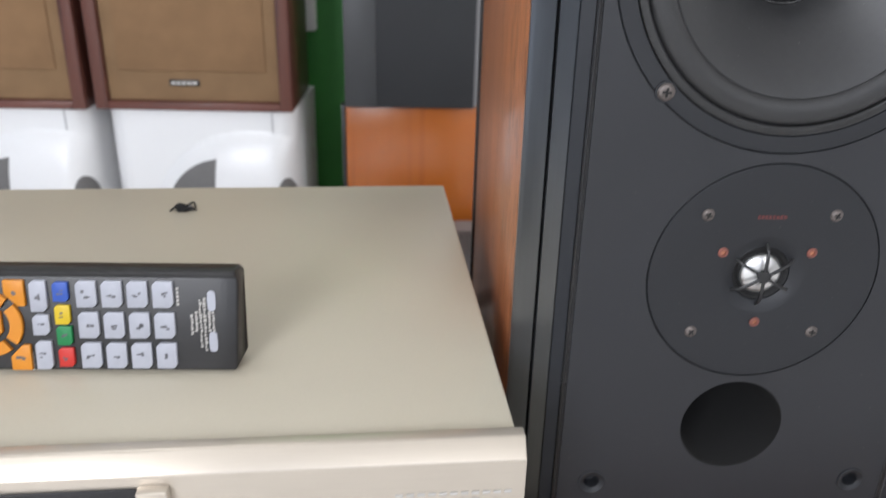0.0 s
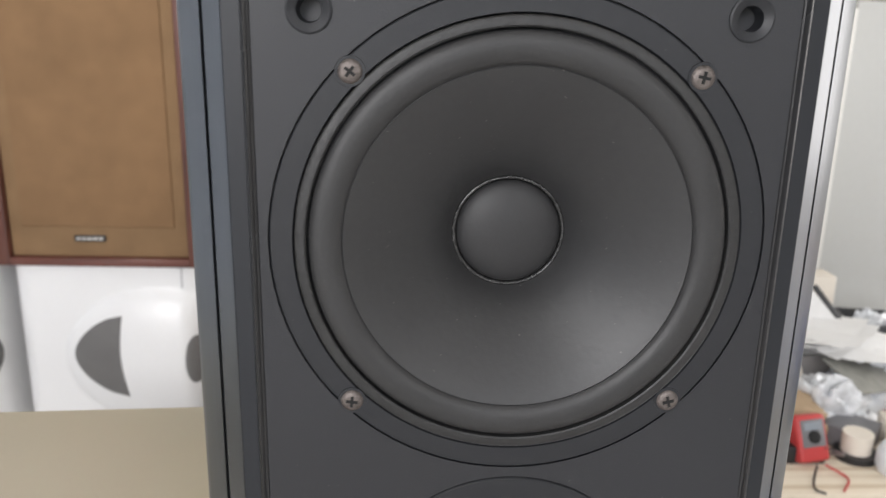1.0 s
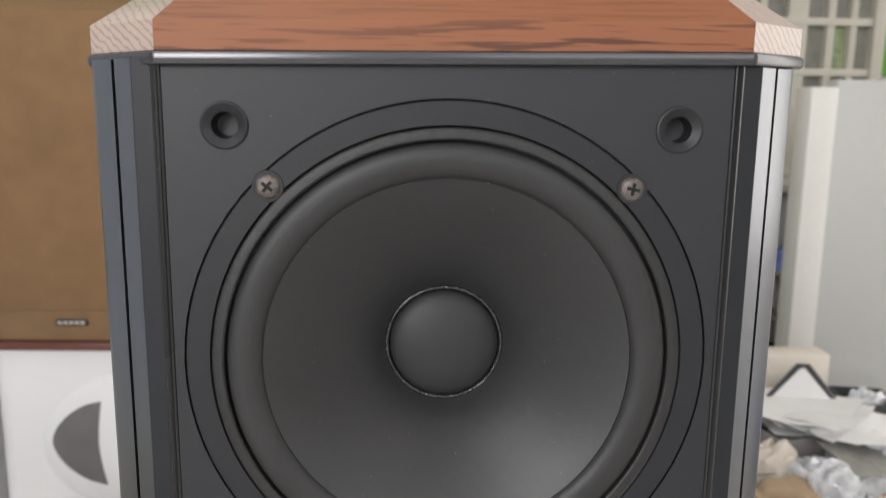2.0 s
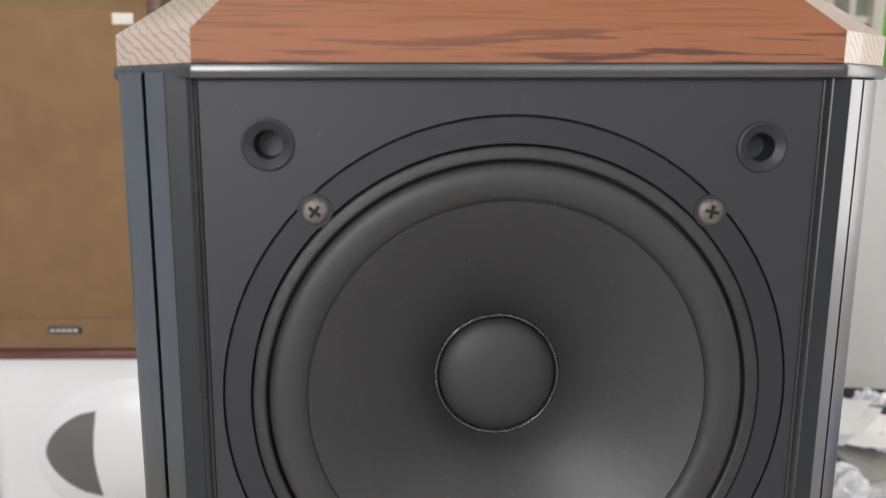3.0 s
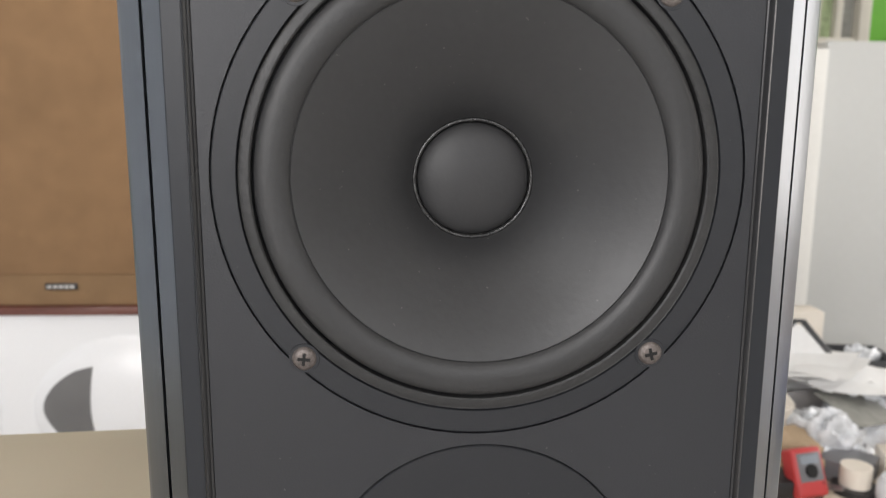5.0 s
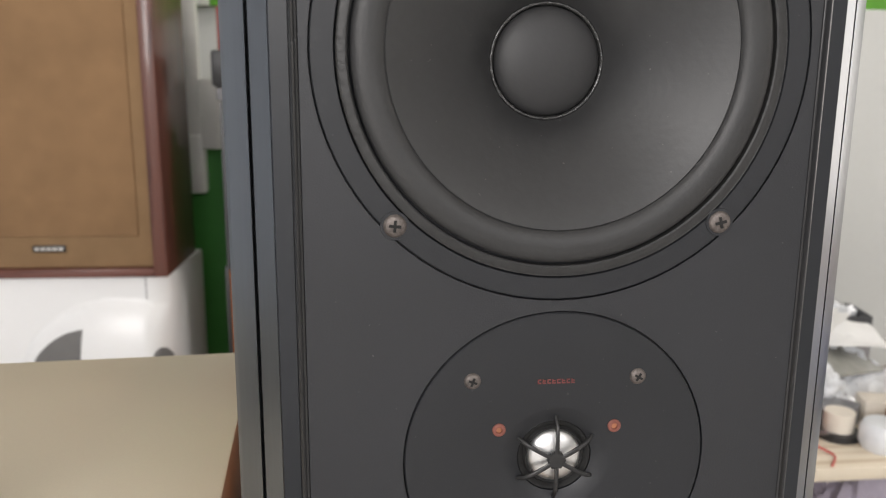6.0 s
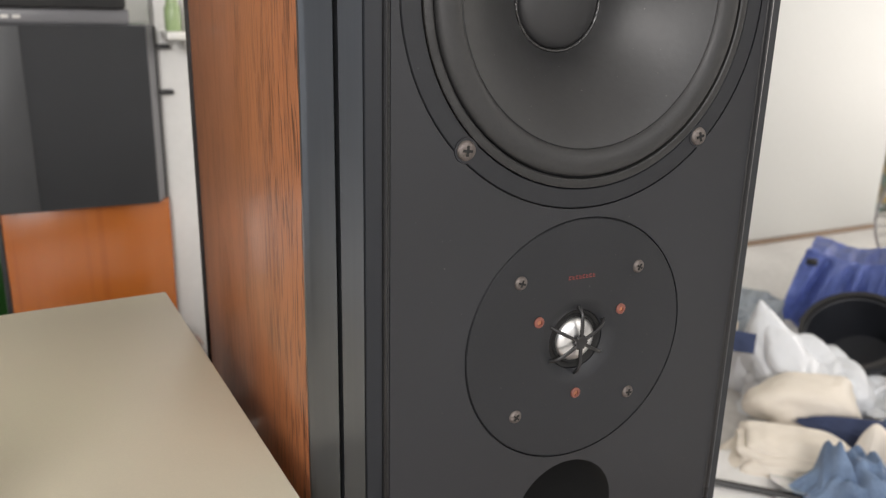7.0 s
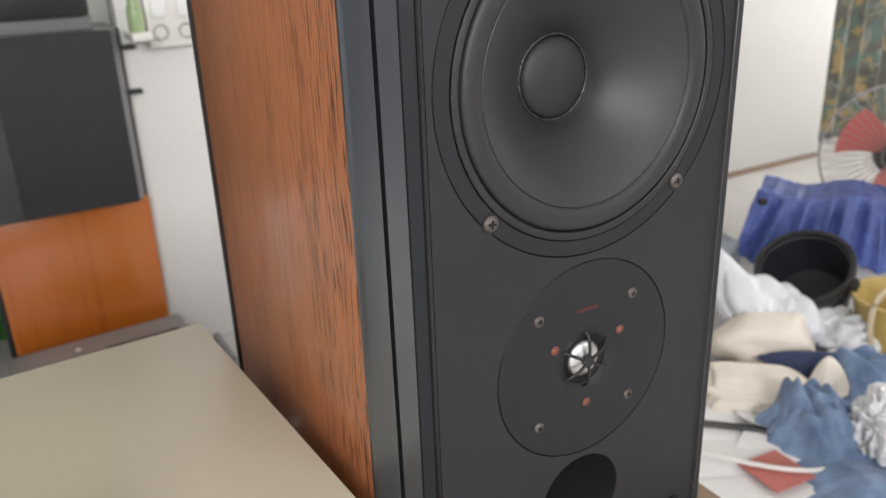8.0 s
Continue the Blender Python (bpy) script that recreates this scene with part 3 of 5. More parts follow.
fitting("wall_shelf", [(-0.36, -0.04, B - 0.10, B - 0.03, 0.40, 0.415)], "frame", "narrow pale shelf fixed to the green panel", "shelf")
single("door_bolt", box(-0.34, -0.325, B - 0.055, B - 0.03, 0.25, 0.36, 0.004), "copper", Matrix(), "rusty brown bolt on the green panel", "bolt")

# white partition standing on the floor, with a square white post at its near end
part_wall = thing("partition", pose(0.985, 1.54, FLOOR), "long off-white laminate partition with a brown base line", "partition", kind="structure")
part("panel", box(0.0, 1.49, 0.0, 0.06, 0.016, 0.930, 0.004), "wall_grey", part_wall)
part("base_strip", box(0.0, 1.49, -0.006, 0.06, 0.0, 0.0155, 0.002), "desk", part_wall, "dull brown base strip")
part("latch", box(0.25, 0.30, -0.02, -0.0005, 0.735, 0.755, 0.004), "black", part_wall, "small dark latch")
part("end_post", box(-0.068, -0.003, -0.012, 0.062, 0.0, 0.912, 0.004), "frame", part_wall, "square white painted post")
shelf = thing("display_shelf", pose(0.995, 1.76, FLOOR), "narrow glass-fronted shelf crowded with small things", "shelf")
for x in (-0.10, 0.085):
    part("upright", box(x, x + 0.015, -0.06, 0.06, 0.0, 0.66, 0.002), "frame", shelf)
for z in (0.13, 0.30, 0.425, 0.645):
    part("shelf_board", box(-0.0845, 0.0845, -0.06, 0.06, z, z + 0.010, 0.001), "panegrey", shelf, "dusty glass board")
part("back", box(-0.0845, 0.0845, 0.055, 0.06, 0.0, 0.66), "wall_grey", shelf)
SZ = FLOOR + 0.0001
single("blue_box", box(-0.055, 0.055, -0.03, 0.03, 0, 0.055, 0.003), "royal", pose(0.985, 1.74, SZ + 0.435), "small blue box on a glass shelf", "box")
single("black_pot", moved(lathe([(0, 0), (0.018, 0), (0.022, 0.01), (0.022, 0.03), (0.016, 0.04), (0, 0.04)], 24), pose(0, 0, 0, 90)), "black", pose(1.035, 1.735, SZ + 0.490), "small black round pot standing on a blue box", "pot")
single("orange_tin", moved(lathe([(0, 0), (0.017, 0), (0.018, 0.012), (0.014, 0.016), (0, 0.016)], 24), pose(0, 0, 0, 90)), "key_orange", pose(1.055, 1.735, SZ + 0.435), "small orange tin on a glass shelf", "tin")
single("silver_jug", moved(lathe([(0, 0), (0.030, 0), (0.036, 0.02), (0.034, 0.055), (0.022, 0.080), (0.024, 0.092), (0, 0.092)], 32), pose(0, 0, 0, 90)), "silver", pose(1.015, 1.735, SZ + 0.310), "dented silver jug on a glass shelf", "jug")
single("black_carton", box(-0.05, 0.05, -0.03, 0.03, 0, 0.085, 0.003), "charcoal2", pose(1.0, 1.74, SZ + 0.140), "dark grey carton on a glass shelf", "carton")
single("teal_tin", moved(lathe([(0, 0), (0.028, 0), (0.028, 0.06), (0, 0.06)], 28), pose(0, 0, 0, 90)), "disc", pose(1.03, 1.70, FLOOR), "pale teal tin on the floor by the shelf", "tin")
side_wall = thing("low_wall", pose(-0.03, 1.34, FLOOR), "white painted low wall carrying a power socket", "wall", kind="structure")
part("panel", box(-0.0235, 0.66, 0.0, 0.08, 0.0, 0.96, 0.004), "wall", side_wall)

# lattice window with a cream door panel below it
win = thing("window_1", pose(0.90, B - 0.06, 0.0), "beige painted lattice window with small dusty panes", "window", kind="structure")
WL = -0.10
part("window_frame", box(0.44, 0.475, -0.01, 0.055, WL, 1.1, 0.003, bm=box(0.0, 0.03, -0.01, 0.055, WL, 1.1, 0.003)), "beige", win)
COLS = [(0.03, 0.10), (0.122, 0.188), (0.246, 0.305), (0.327, 0.374), (0.394, 0.44)]
for (_, x0), (x1, _) in zip(COLS, COLS[1:]):
    part("glazing_bar", box(x0, x1, 0.002, 0.048, WL, 1.1, 0.002), "beige", win)
for k in range(8):
    part("glazing_bar", box(0.03, 0.44, 0.0, 0.05, WL + 0.004 + k * 0.145, WL + 0.026 + k * 0.145, 0.002), "beige", win)
rng = random.Random(21)
for x0, x1 in COLS:
    for k in range(8):
        part("pane", box(x0, x1, 0.03, 0.034, WL + 0.026 + k * 0.145, WL + 0.149 + k * 0.145), "panegreen" if k == 0 or rng.random() < 0.12 else "panegrey", win)
part("window_board", box(-0.01, 0.485, -0.03, 0.055, WL - 0.038, WL - 0.002, 0.003), "beige", win)
door = thing("door_1", pose(0.90, B - 0.04, FLOOR), "cream painted door panel with a dark round knob", "door", kind="structure")
part("panel", box(0.0, 0.44, 0.0, 0.036, 0.0, WL - FLOOR - 0.042, 0.004), "frame", door)
part("rail", box(0.05, 0.39, -0.006, -0.001, 0.12, 0.135, 0.002), "frame", door)
part("door_handle", moved(lathe([(0.008, 0.0), (0.008, -0.02), (0.018, -0.026), (0.019, -0.04), (0.010, -0.048), (0, -0.048)], 28), Matrix.Translation((0.255, -0.001, 0.525))), "black", door, "dark round knob")


# ---- the main loudspeaker ----
spk = thing("loudspeaker", pose(0, 0, DESK), "black-fronted loudspeaker with oak veneer sides, upside down on a table", "loudspeaker")
UP = Matrix.Translation((0, 0, -DESK))


def sp(name, bm, material, label="", parent=None, sharp=35):
    return part(name, moved(bm, UP), material, parent or spk, label, sharp)


TOP, LOW, BACKY = 0.1248, -0.378, 0.325
sp("cabinet_body", box(-0.147, 0.147, 0.18, BACKY, LOW - 0.03, TOP + 0.012), "black", "black cabinet core and back")
sp("side_panel", box(-0.1499, -0.1468, 0.0272, BACKY + 0.002, LOW, TOP, 0.0006), "oak_side", "reddish brown oak veneer with dark pores")
sp("side_panel", box(0.1468, 0.1499, 0.0272, BACKY + 0.002, LOW, TOP, 0.0006), "oak_side", "reddish brown oak veneer with dark pores")
sp("back_edge", box(-0.1525, -0.145, BACKY + 0.0025, BACKY + 0.007, LOW, TOP), "black", "thin black back edge")
sp("back_edge", box(0.145, 0.1525, BACKY + 0.0025, BACKY + 0.007, LOW, TOP), "black", "thin black back edge")

TX, TZ = 0.0014, -0.1890           # middle of the tweeter
HOLES = [(-0.0908, 0.0993, 0.0066), (0.0935, 0.0993, 0.0066), (-0.0908, -0.348, 0.0066), (0.0935, -0.348, 0.0066)]
outline = [(-0.1147, LOW), (0.1147, LOW), (0.1147, TOP), (-0.1147, TOP)]
sp("baffle", plate_with_holes(outline, [(0, 0, 0.1110), (TX, TZ, 0.0731), (0, -0.301, 0.0345)] + HOLES, 0.018), "baffle", "matt black textured front panel", sharp=30)
for x, z, r in HOLES:
    cup = lathe([(0.0098, 0.0002), (0.0096, -0.0007), (0.0088, -0.0010), (0.0078, -0.0006), (0.0054, 0.0006), (0.0050, 0.003), (0.0046, 0.0085), (0, 0.009)], 32)
    sp("grille_socket", moved(cup, Matrix.Translation((x, 0, z))), "ring", "black plastic grille peg socket")

# corner posts: bead, front strip, then two angled strips with a groove between
for s in (-1, 1):
    sp("bead", prism([(s * 0.1149, 0.006), (s * 0.1149, 0.0004), (s * 0.1153, -0.0002), (s * 0.1160, -0.0003), (s * 0.1166, -0.0016), (s * 0.1174, -0.0022), (s * 0.1182, -0.0018), (s * 0.1186, -0.0006), (s * 0.1186, 0.006)], LOW, TOP), "bead", "rounded satin black bead", sharp=50)
    sp("front_strip", prism([(s * 0.1189, 0.02), (s * 0.1189, 0.0002), (s * 0.1266, 0.0012), (s * 0.1271, 0.0018), (s * 0.1271, 0.02)], LOW, TOP), "front", "black front strip")
    sp("corner_strip", prism([(s * 0.1274, 0.018), (s * 0.1274, 0.0026), (s * 0.1362, 0.0102), (s * 0.1356, 0.0185)], LOW, TOP), "post", "angled black anodised strip")
    sp("corner_strip", prism([(s * 0.1375, 0.030), (s * 0.1381, 0.0121), (s * 0.1478, 0.0205), (s * 0.1490, 0.0221), (s * 0.1503, 0.0242), (s * 0.1503, 0.0270)], LOW, TOP), "post", "angled black anodised strip", sharp=25)
    sp("corner_groove", box(min(s * 0.129, s * 0.138), max(s * 0.129, s * 0.138), 0.0190, 0.0298, LOW, TOP), "gap", "dark groove")


def cap_outline(o):
    """The cabinet's plan with its two cut corners, drawn in by o."""
    return [(-0.1160 + o * 0.45, -0.003 + o), (0.1205 - o * 0.45, -0.003 + o), (0.1550 - o, 0.029 + o * 0.45), (0.1550 - o, BACKY + 0.006 - o), (-0.1520 + o, BACKY + 0.006 - o), (-0.1520 + o, 0.029 + o * 0.45)]


def skewed(bm):
    """The oak top sits a little out of level on its cabinet."""
    for v in bm.verts:
        v.co.z += -0.0015 + 0.0107 * v.co.x
    return bm


def cap(z, up, name, label):
    """A thick oak end piece: upright edge, then a broad bevel; the cut corners are blocks of end grain."""
    z1, z2 = z + up * 0.0115, z + up * 0.0265
    a, b = cap_outline(0.0), cap_outline(0.021)
    own = bmesh.new()
    lo = [own.verts.new((x, y, z)) for x, y in a]
    mid = [own.verts.new((x, y, z1)) for x, y in a]
    hi = [own.verts.new((x, y, z2)) for x, y in b]
    own.faces.new(lo)
    own.faces.new(hi)
    for i in range(6):
        j = (i + 1) % 6
        if i in (1, 5):
            continue
        own.faces.new((lo[i], lo[j], mid[j], mid[i]))
        own.faces.new((mid[i], mid[j], hi[j], hi[i]))
    body = sp(name, skewed(own) if up > 0 else own, "oak_top", label)
    for i, j in ((1, 2), (5, 0)):
        blk = bmesh.new()
        c = Vector((0, 0.16, 0))
        q = [Vector((*a[i], z)), Vector((*a[j], z)), Vector((*a[j], z1)), Vector((*a[i], z1)), Vector((*b[j], z2)), Vector((*b[i], z2))]
        inn = [v + (Vector((c.x, c.y, v.z)) - v).normalized() * 0.004 for v in q]
        f = [blk.verts.new(v) for v in q]
        g = [blk.verts.new(v) for v in inn]
        blk.faces.new((f[0], f[1], f[2], f[3]))
        blk.faces.new((f[3], f[2], f[4], f[5]))
        loop = [0, 1, 2, 4, 5, 3]
        for k in range(6):
            m, n = loop[k], loop[(k + 1) % 6]
            blk.faces.new((f[m], f[n], g[n], g[m]))
        sp("mitre_block", skewed(blk) if up > 0 else blk, "oak_end", "pale shiny end-grain corner", body)
    return body


cap(TOP + 0.006, 1, "top_cap", "bevelled stained oak top with dark grain")
cap(LOW - 0.001, -1, "bottom_cap", "bevelled stained oak foot")
gk = cap_outline(-0.0018)
sp("trim_strip", skewed(prism(gk, TOP + 0.0004, TOP + 0.0058, bevel=0.0016)), "trimgrey", "rounded dark grey plastic strip under the oak top")

# woofer
fr = sp("woofer_frame", lathe([(0.1103, 0.016), (0.1103, 0.0004), (0.1098, -0.0001), (0.1004, -0.0002), (0.0999, 0.0006), (0.0998, 0.005), (0.088, 0.006), (0.088, 0.03), (0.05, 0.075), (0, 0.075)], 128), "ring", "round black woofer chassis")
sp("frame_gap", lathe([(0.1110, 0.014), (0.1110, 0.003), (0.1103, 0.003), (0.1103, 0.014)], 96, True), "gap", "", fr)
sp("gasket", lathe([(0.0991, 0.006), (0.0990, -0.0004), (0.0984, -0.0008), (0.0952, -0.0009), (0.0945, -0.0004), (0.0943, 0.003)], 128), "gasket", "worn grey-black gasket ring", fr)
sp("gasket_edge", lathe([(0.0994, 0.003), (0.0994, -0.0003), (0.09915, -0.0006), (0.09890, -0.0005)], 128), "chipped", "chipped paint along the gasket", fr)
roll = [(0.0933, 0.0016), (0.0931, 0.0002), (0.0922, -0.0009), (0.0906, -0.0017), (0.0885, -0.0022), (0.0862, -0.0023), (0.0838, -0.0021), (0.0818, -0.0014), (0.0803, -0.0006), (0.0794, 0.0002), (0.0788, 0.0010)]
sp("surround", lathe(roll, 128), "rubber", "half-roll black rubber surround", fr, 60)


def sunk(bm):
    """The neck of the cone hangs 3 mm low: shear what lies deep."""
    for v in bm.verts:
        v.co.z -= 0.003 * max(0.0, min(1.0, (v.co.y - 0.002) / 0.036))
    return bm


cone = [(0.0792, 0.0014), (0.0782, 0.0006), (0.0770, 0.0012)] + [(0.0764 - 0.0500 * k / 16, 0.0016 + 0.0325 * (k / 16) ** 1.12 + 0.0070 * (k / 16) ** 8) for k in range(1, 17)] + [(0.0255, 0.0420)]
cn = sp("cone", sunk(lathe(cone, 128)), "cone", "satin charcoal cone with a soft sheen", fr, 60)
sp("dust_cap", sunk(lathe([(0.0256, 0.0395)] + [(0.0256 * math.cos(a), 0.0395 - 0.0075 * math.sin(a)) for a in [math.pi / 2 * k / 10 for k in range(1, 10)]] + [(0, 0.0320)], 72)), "cap", "domed charcoal dust cap", cn, 60)
sp("glue_ring", sunk(lathe([(0.0283, 0.0405), (0.0279, 0.0385), (0.0273, 0.0378), (0.0266, 0.0379), (0.0261, 0.0386), (0.0256, 0.0402)], 96)), "glue", "shiny uneven glue ring", cn, 60)


def screw(x, z, r, name, turn, label, deep=0.0):
    """Pan-head screw with a cross recess."""
    body = bmesh.new()
    prof = [(r, 0.0006), (r, -0.0003), (r * 0.92, -0.0012), (r * 0.7, -0.0019), (r * 0.45, -0.0022), (0, -0.0023)]
    body = moved(lathe(prof, 28), Matrix.Translation((x, deep, z)))
    head = sp(name, body, "steel", label, None, 50)
    cross = box(-r * 0.5, r * 0.5, -0.0026, -0.0020, -r * 0.12, r * 0.12)
    cross = box(-r * 0.12, r * 0.12, -0.00262, -0.0020, -r * 0.5, r * 0.5, bm=cross)
    sp("cross_slot", moved(cross, Matrix.Translation((x, deep, z)) @ pose(0, 0, 0, 0, turn, 0)), "gap", "", head)
    return head


for x, z, turn in ((-0.0742, 0.075, 38), (0.0752, 0.075, 12), (-0.0748, -0.0752, 6), (0.0742, -0.0752, -14)):
    screw(x, z, 0.0053, "woofer_screw", turn, "worn steel cross-head screw")
    washer = lathe([(0.0066, 0.0002), (0.0064, -0.0006), (0.0050, -0.0006)], 28)
    sp("washer", moved(washer, Matrix.Translation((x, 0, z))), "ring", "")

# tweeter
T = Matrix.Translation((TX, 0, TZ))
tw = sp("tweeter_plate", moved(lathe([(0.0724, 0.012), (0.0724, 0.0004), (0.0718, -0.0003), (0.0590, -0.0004), (0.0270, -0.0006), (0.0250, -0.0003), (0.0192, 0.0020), (0.0181, 0.0026), (0.0181, 0.009)], 128), T), "ring", "round black tweeter faceplate")
sp("plate_gap", moved(lathe([(0.0731, 0.014), (0.0731, 0.003), (0.0724, 0.003), (0.0724, 0.014)], 96, True), T), "gap", "", tw)
sp("tweeter_surround", moved(lathe([(0.0183, 0.0042), (0.0176, 0.0030), (0.0163, 0.0034), (0.0152, 0.0046), (0.0142, 0.0032), (0.0130, 0.0040)], 72), T), "gap", "glossy black surround", tw, 60)
sp("dome", moved(lathe([(0.0131, 0.0040)] + [(0.0131 * math.cos(a), 0.0040 - 0.0046 * math.sin(a)) for a in [math.pi / 2 * k / 8 for k in range(1, 8)]] + [(0, -0.0006)], 64), T), "silver", "bright aluminium dome", tw, 60)
guard = sp("guard_hub", moved(lathe([(0.0047, -0.0016), (0.0047, -0.0030), (0.0040, -0.0036), (0, -0.0036)], 6), T), "black", "black dome guard", tw)
for k in range(6):
    a = radians(90 + 60 * k)
    ca, sa = math.cos(a), math.sin(a)
    spoke = tube([(0.0034 * ca, -0.0030, 0.0034 * sa), (0.010 * ca, -0.0032, 0.010 * sa), (0.0165 * ca, -0.0020, 0.0165 * sa), (0.0208 * ca, 0.0018, 0.0208 * sa)], 0.0011, 6, None, 2)
    sp("guard_spoke", moved(spoke, T), "black", "", tw, 60)
for x, z, turn in ((-0.0393, -0.1487, 20), (0.0397, -0.1487, 30), (-0.0385, -0.2285, 40), (0.0405, -0.2285, 5)):
    screw(x, z, 0.0041, "tweeter_screw", turn, "grey steel cross-head screw", 0.0003)
for x, z in ((-0.0264, -0.1732), (0.0293, -0.1732), (0.0016, -0.2213)):
    riv = moved(lathe([(0.0032, 0.0), (0.0032, -0.0012), (0.0027, -0.0016), (0.0015, -0.0016), (0.0013, -0.0006), (0, -0.0006)], 24), Matrix.Translation((x, 0, z)))
    sp("rivet", riv, "red", "brick red hollow rivet", tw)
    sp("rivet_hole", moved(lathe([(0.0014, -0.0007), (0.0012, -0.0010), (0, -0.0010)], 16), Matrix.Translation((x, 0, z))), "copper", "", tw)
mark = None
for k in range(8):
    x = -0.0085 + k * 0.0023
    mark = box(x, x + 0.0017, -0.0008, -0.0006, -0.1510, -0.1504, bm=mark)
    mark = box(x, x + 0.0005, -0.0008, -0.0006, -0.1510, -0.1488, bm=mark)
    mark = box(x, x + 0.0016, -0.0008, -0.0006, -0.1493 - 0.0005 * (k % 2), -0.1488 - 0.0005 * (k % 2), bm=mark)
sp("red_lettering", mark, "redprint", "small red lettering", tw)

# port, its inside coloured near-black for the shade of a deep tube
sp("port_tube", moved(lathe([(0.0345, 0.0), (0.0338, 0.0012), (0.0335, 0.17), (0.0, 0.17)], 72), Matrix.Translation((0, 0, -0.301))), "gap", "round bass port with a near-black inside")


# ---- low table ----
table = thing("low_table", pose(-0.30, 0.12, FLOOR), "dull brown low wooden table under the loudspeaker", "table")
part("tabletop", box(-0.48, 0.50, -0.235, 0.235, 0.32, 0.35, 0.004), "desk", table)
for x in (-0.45, 0.47):
    for y in (-0.2, 0.2):
        part("leg", box(x - 0.02, x + 0.02, y - 0.02, y + 0.02, 0.0, 0.32, 0.003), "desk", table)


# ---- receiver ----
AMP = pose(-0.388, 0.112, DESK, 0, 0, 3.2)
amp = thing("receiver", AMP, "champagne-coloured metal stereo receiver on the low table", "hi-fi receiver")
AW, AD0, AD1, AH = 0.2165, -0.222, 0.204, 0.168
cover = box(-AW, AW, AD0, AD1, 0.014, AH, 0.0022, 2)
part("cover", cover, "champagne", amp, "smooth champagne enamelled cover")
lip = [(AD0 + 0.002, AH + 0.004), (AD0 + 0.010, AH + 0.004), (AD0 + 0.010, 0.016), (AD0 - 0.006, 0.016), (AD0 - 0.006, AH - 0.0065), (AD0 - 0.0045, AH - 0.0045)]
part("front_panel", prism(lip, -AW - 0.003, AW + 0.003, "x", bevel=0.0012), "champfront", amp, "brushed champagne front panel with a bevelled top edge")
part("display_window", box(-0.19, 0.020, AD0 - 0.0080, AD0 - 0.0062, 0.085, 0.1555, 0.001), "black", amp, "dark display window")
part("door_lever", box(0.0205, 0.036, AD0 - 0.013, AD0 - 0.0062, 0.09, 0.1566, 0.001), "champfront", amp, "pale square button")
bars = None
for k in range(11):
    x = 0.150 + k * 0.0058
    bars = box(x, x + 0.0040, AD0 - 0.0066, AD0 - 0.0061, 0.1415, 0.1435, bm=bars)
    if k in (2, 3, 4, 6, 7):
        bars = box(x, x + 0.0040, AD0 - 0.0066, AD0 - 0.0061, 0.1375, 0.139, bm=bars)
part("small_print", bars, "greyink", amp, "faint grey small print")
for x in (-0.17, 0.17):
    for y in (-0.15, 0.17):
        part("foot", moved(lathe([(0, 0), (0.018, 0), (0.02, 0.014), (0, 0.014)], 20), pose(x, y, 0, 90) @ Matrix.Identity(4)), "black", amp)

# little black clip on the cover
clip = thing("plastic_clip", AMP @ pose(-0.0265, 0.138, AH, 0, 0, 10), "tiny broken black plastic clip lying on the receiver", "plastic clip")
part("clip_body", crumple(0.017, 0.010, 0.0065, 71, 16, 5, 0.6), "gap", clip)
part("clip_spring", moved(lathe([(0.0016, -0.0035), (0.0022, -0.003), (0.0022, 0.003), (0.0016, 0.0035), (0.0, 0.0036)], 14), pose(0.005, 0.0, 0.0024)), "wire", clip, "tiny steel spring")
for q in ([(-0.013, -0.002, 0.0012), (-0.006, 0.001, 0.005), (0.0, 0.002, 0.004)], [(-0.010, 0.005, 0.001), (-0.005, 0.002, 0.0062), (0.002, 0.0, 0.005)], [(0.002, 0.002, 0.004), (0.008, 0.004, 0.006), (0.0095, 0.003, 0.001)], [(0.001, -0.002, 0.0035), (0.007, -0.005, 0.004), (0.010, -0.004, 0.001)]):
    part("clip_arm", tube(q, 0.0009, 6), "gap", clip)

# ---- remote control ----
# stands on its long edge: local x along its length, v up its face, w out of the face
rem = thing("remote_control", pose(-0.3216, -0.0283, DESK + AH + 0.0008, 0, 0, -0.7), "black remote control with white, orange and coloured keys, standing on edge", "remote control")
F = pose(0, 0, 0.0, 81.4, 0, 0)
sec = [(0.0012, -0.0012), (0.0026, 0.0), (0.0580, 0.0), (0.0596, -0.0006), (0.0618, -0.0040), (0.0628, -0.0080), (0.0625, -0.0185), (0.0600, -0.0215), (0.0070, -0.0215), (0.0040, -0.0195)]
bodym = bmesh.new()
rings = []
for k in range(25):
    t = k / 24
    rings.append([bodym.verts.new((-0.235 + t * (0.2335 + 0.0085 * (1 - ((v - 0.033) / 0.032) ** 2)), v, w)) for v, w in sec])
for out, shrink in ((0.0012, 0.985), (0.0018, 0.95)):
    rings.append([bodym.verts.new((-0.0015 + out + 0.0085 * (1 - ((v - 0.033) / 0.032) ** 2), 0.033 + (v - 0.033) * shrink, -0.0107 + (w + 0.0107) * (2 * shrink - 1))) for v, w in sec])
for a, b in zip(rings, rings[1:]):
    for k in range(len(sec)):
        q = (k + 1) % len(sec)
        bodym.faces.new((a[k], b[k], b[q], a[q]))
bodym.faces.new(rings[0])
bodym.faces.new(rings[-1])
part("case", moved(bodym, F), "remote", rem, "black plastic case with a bowed end", 40)


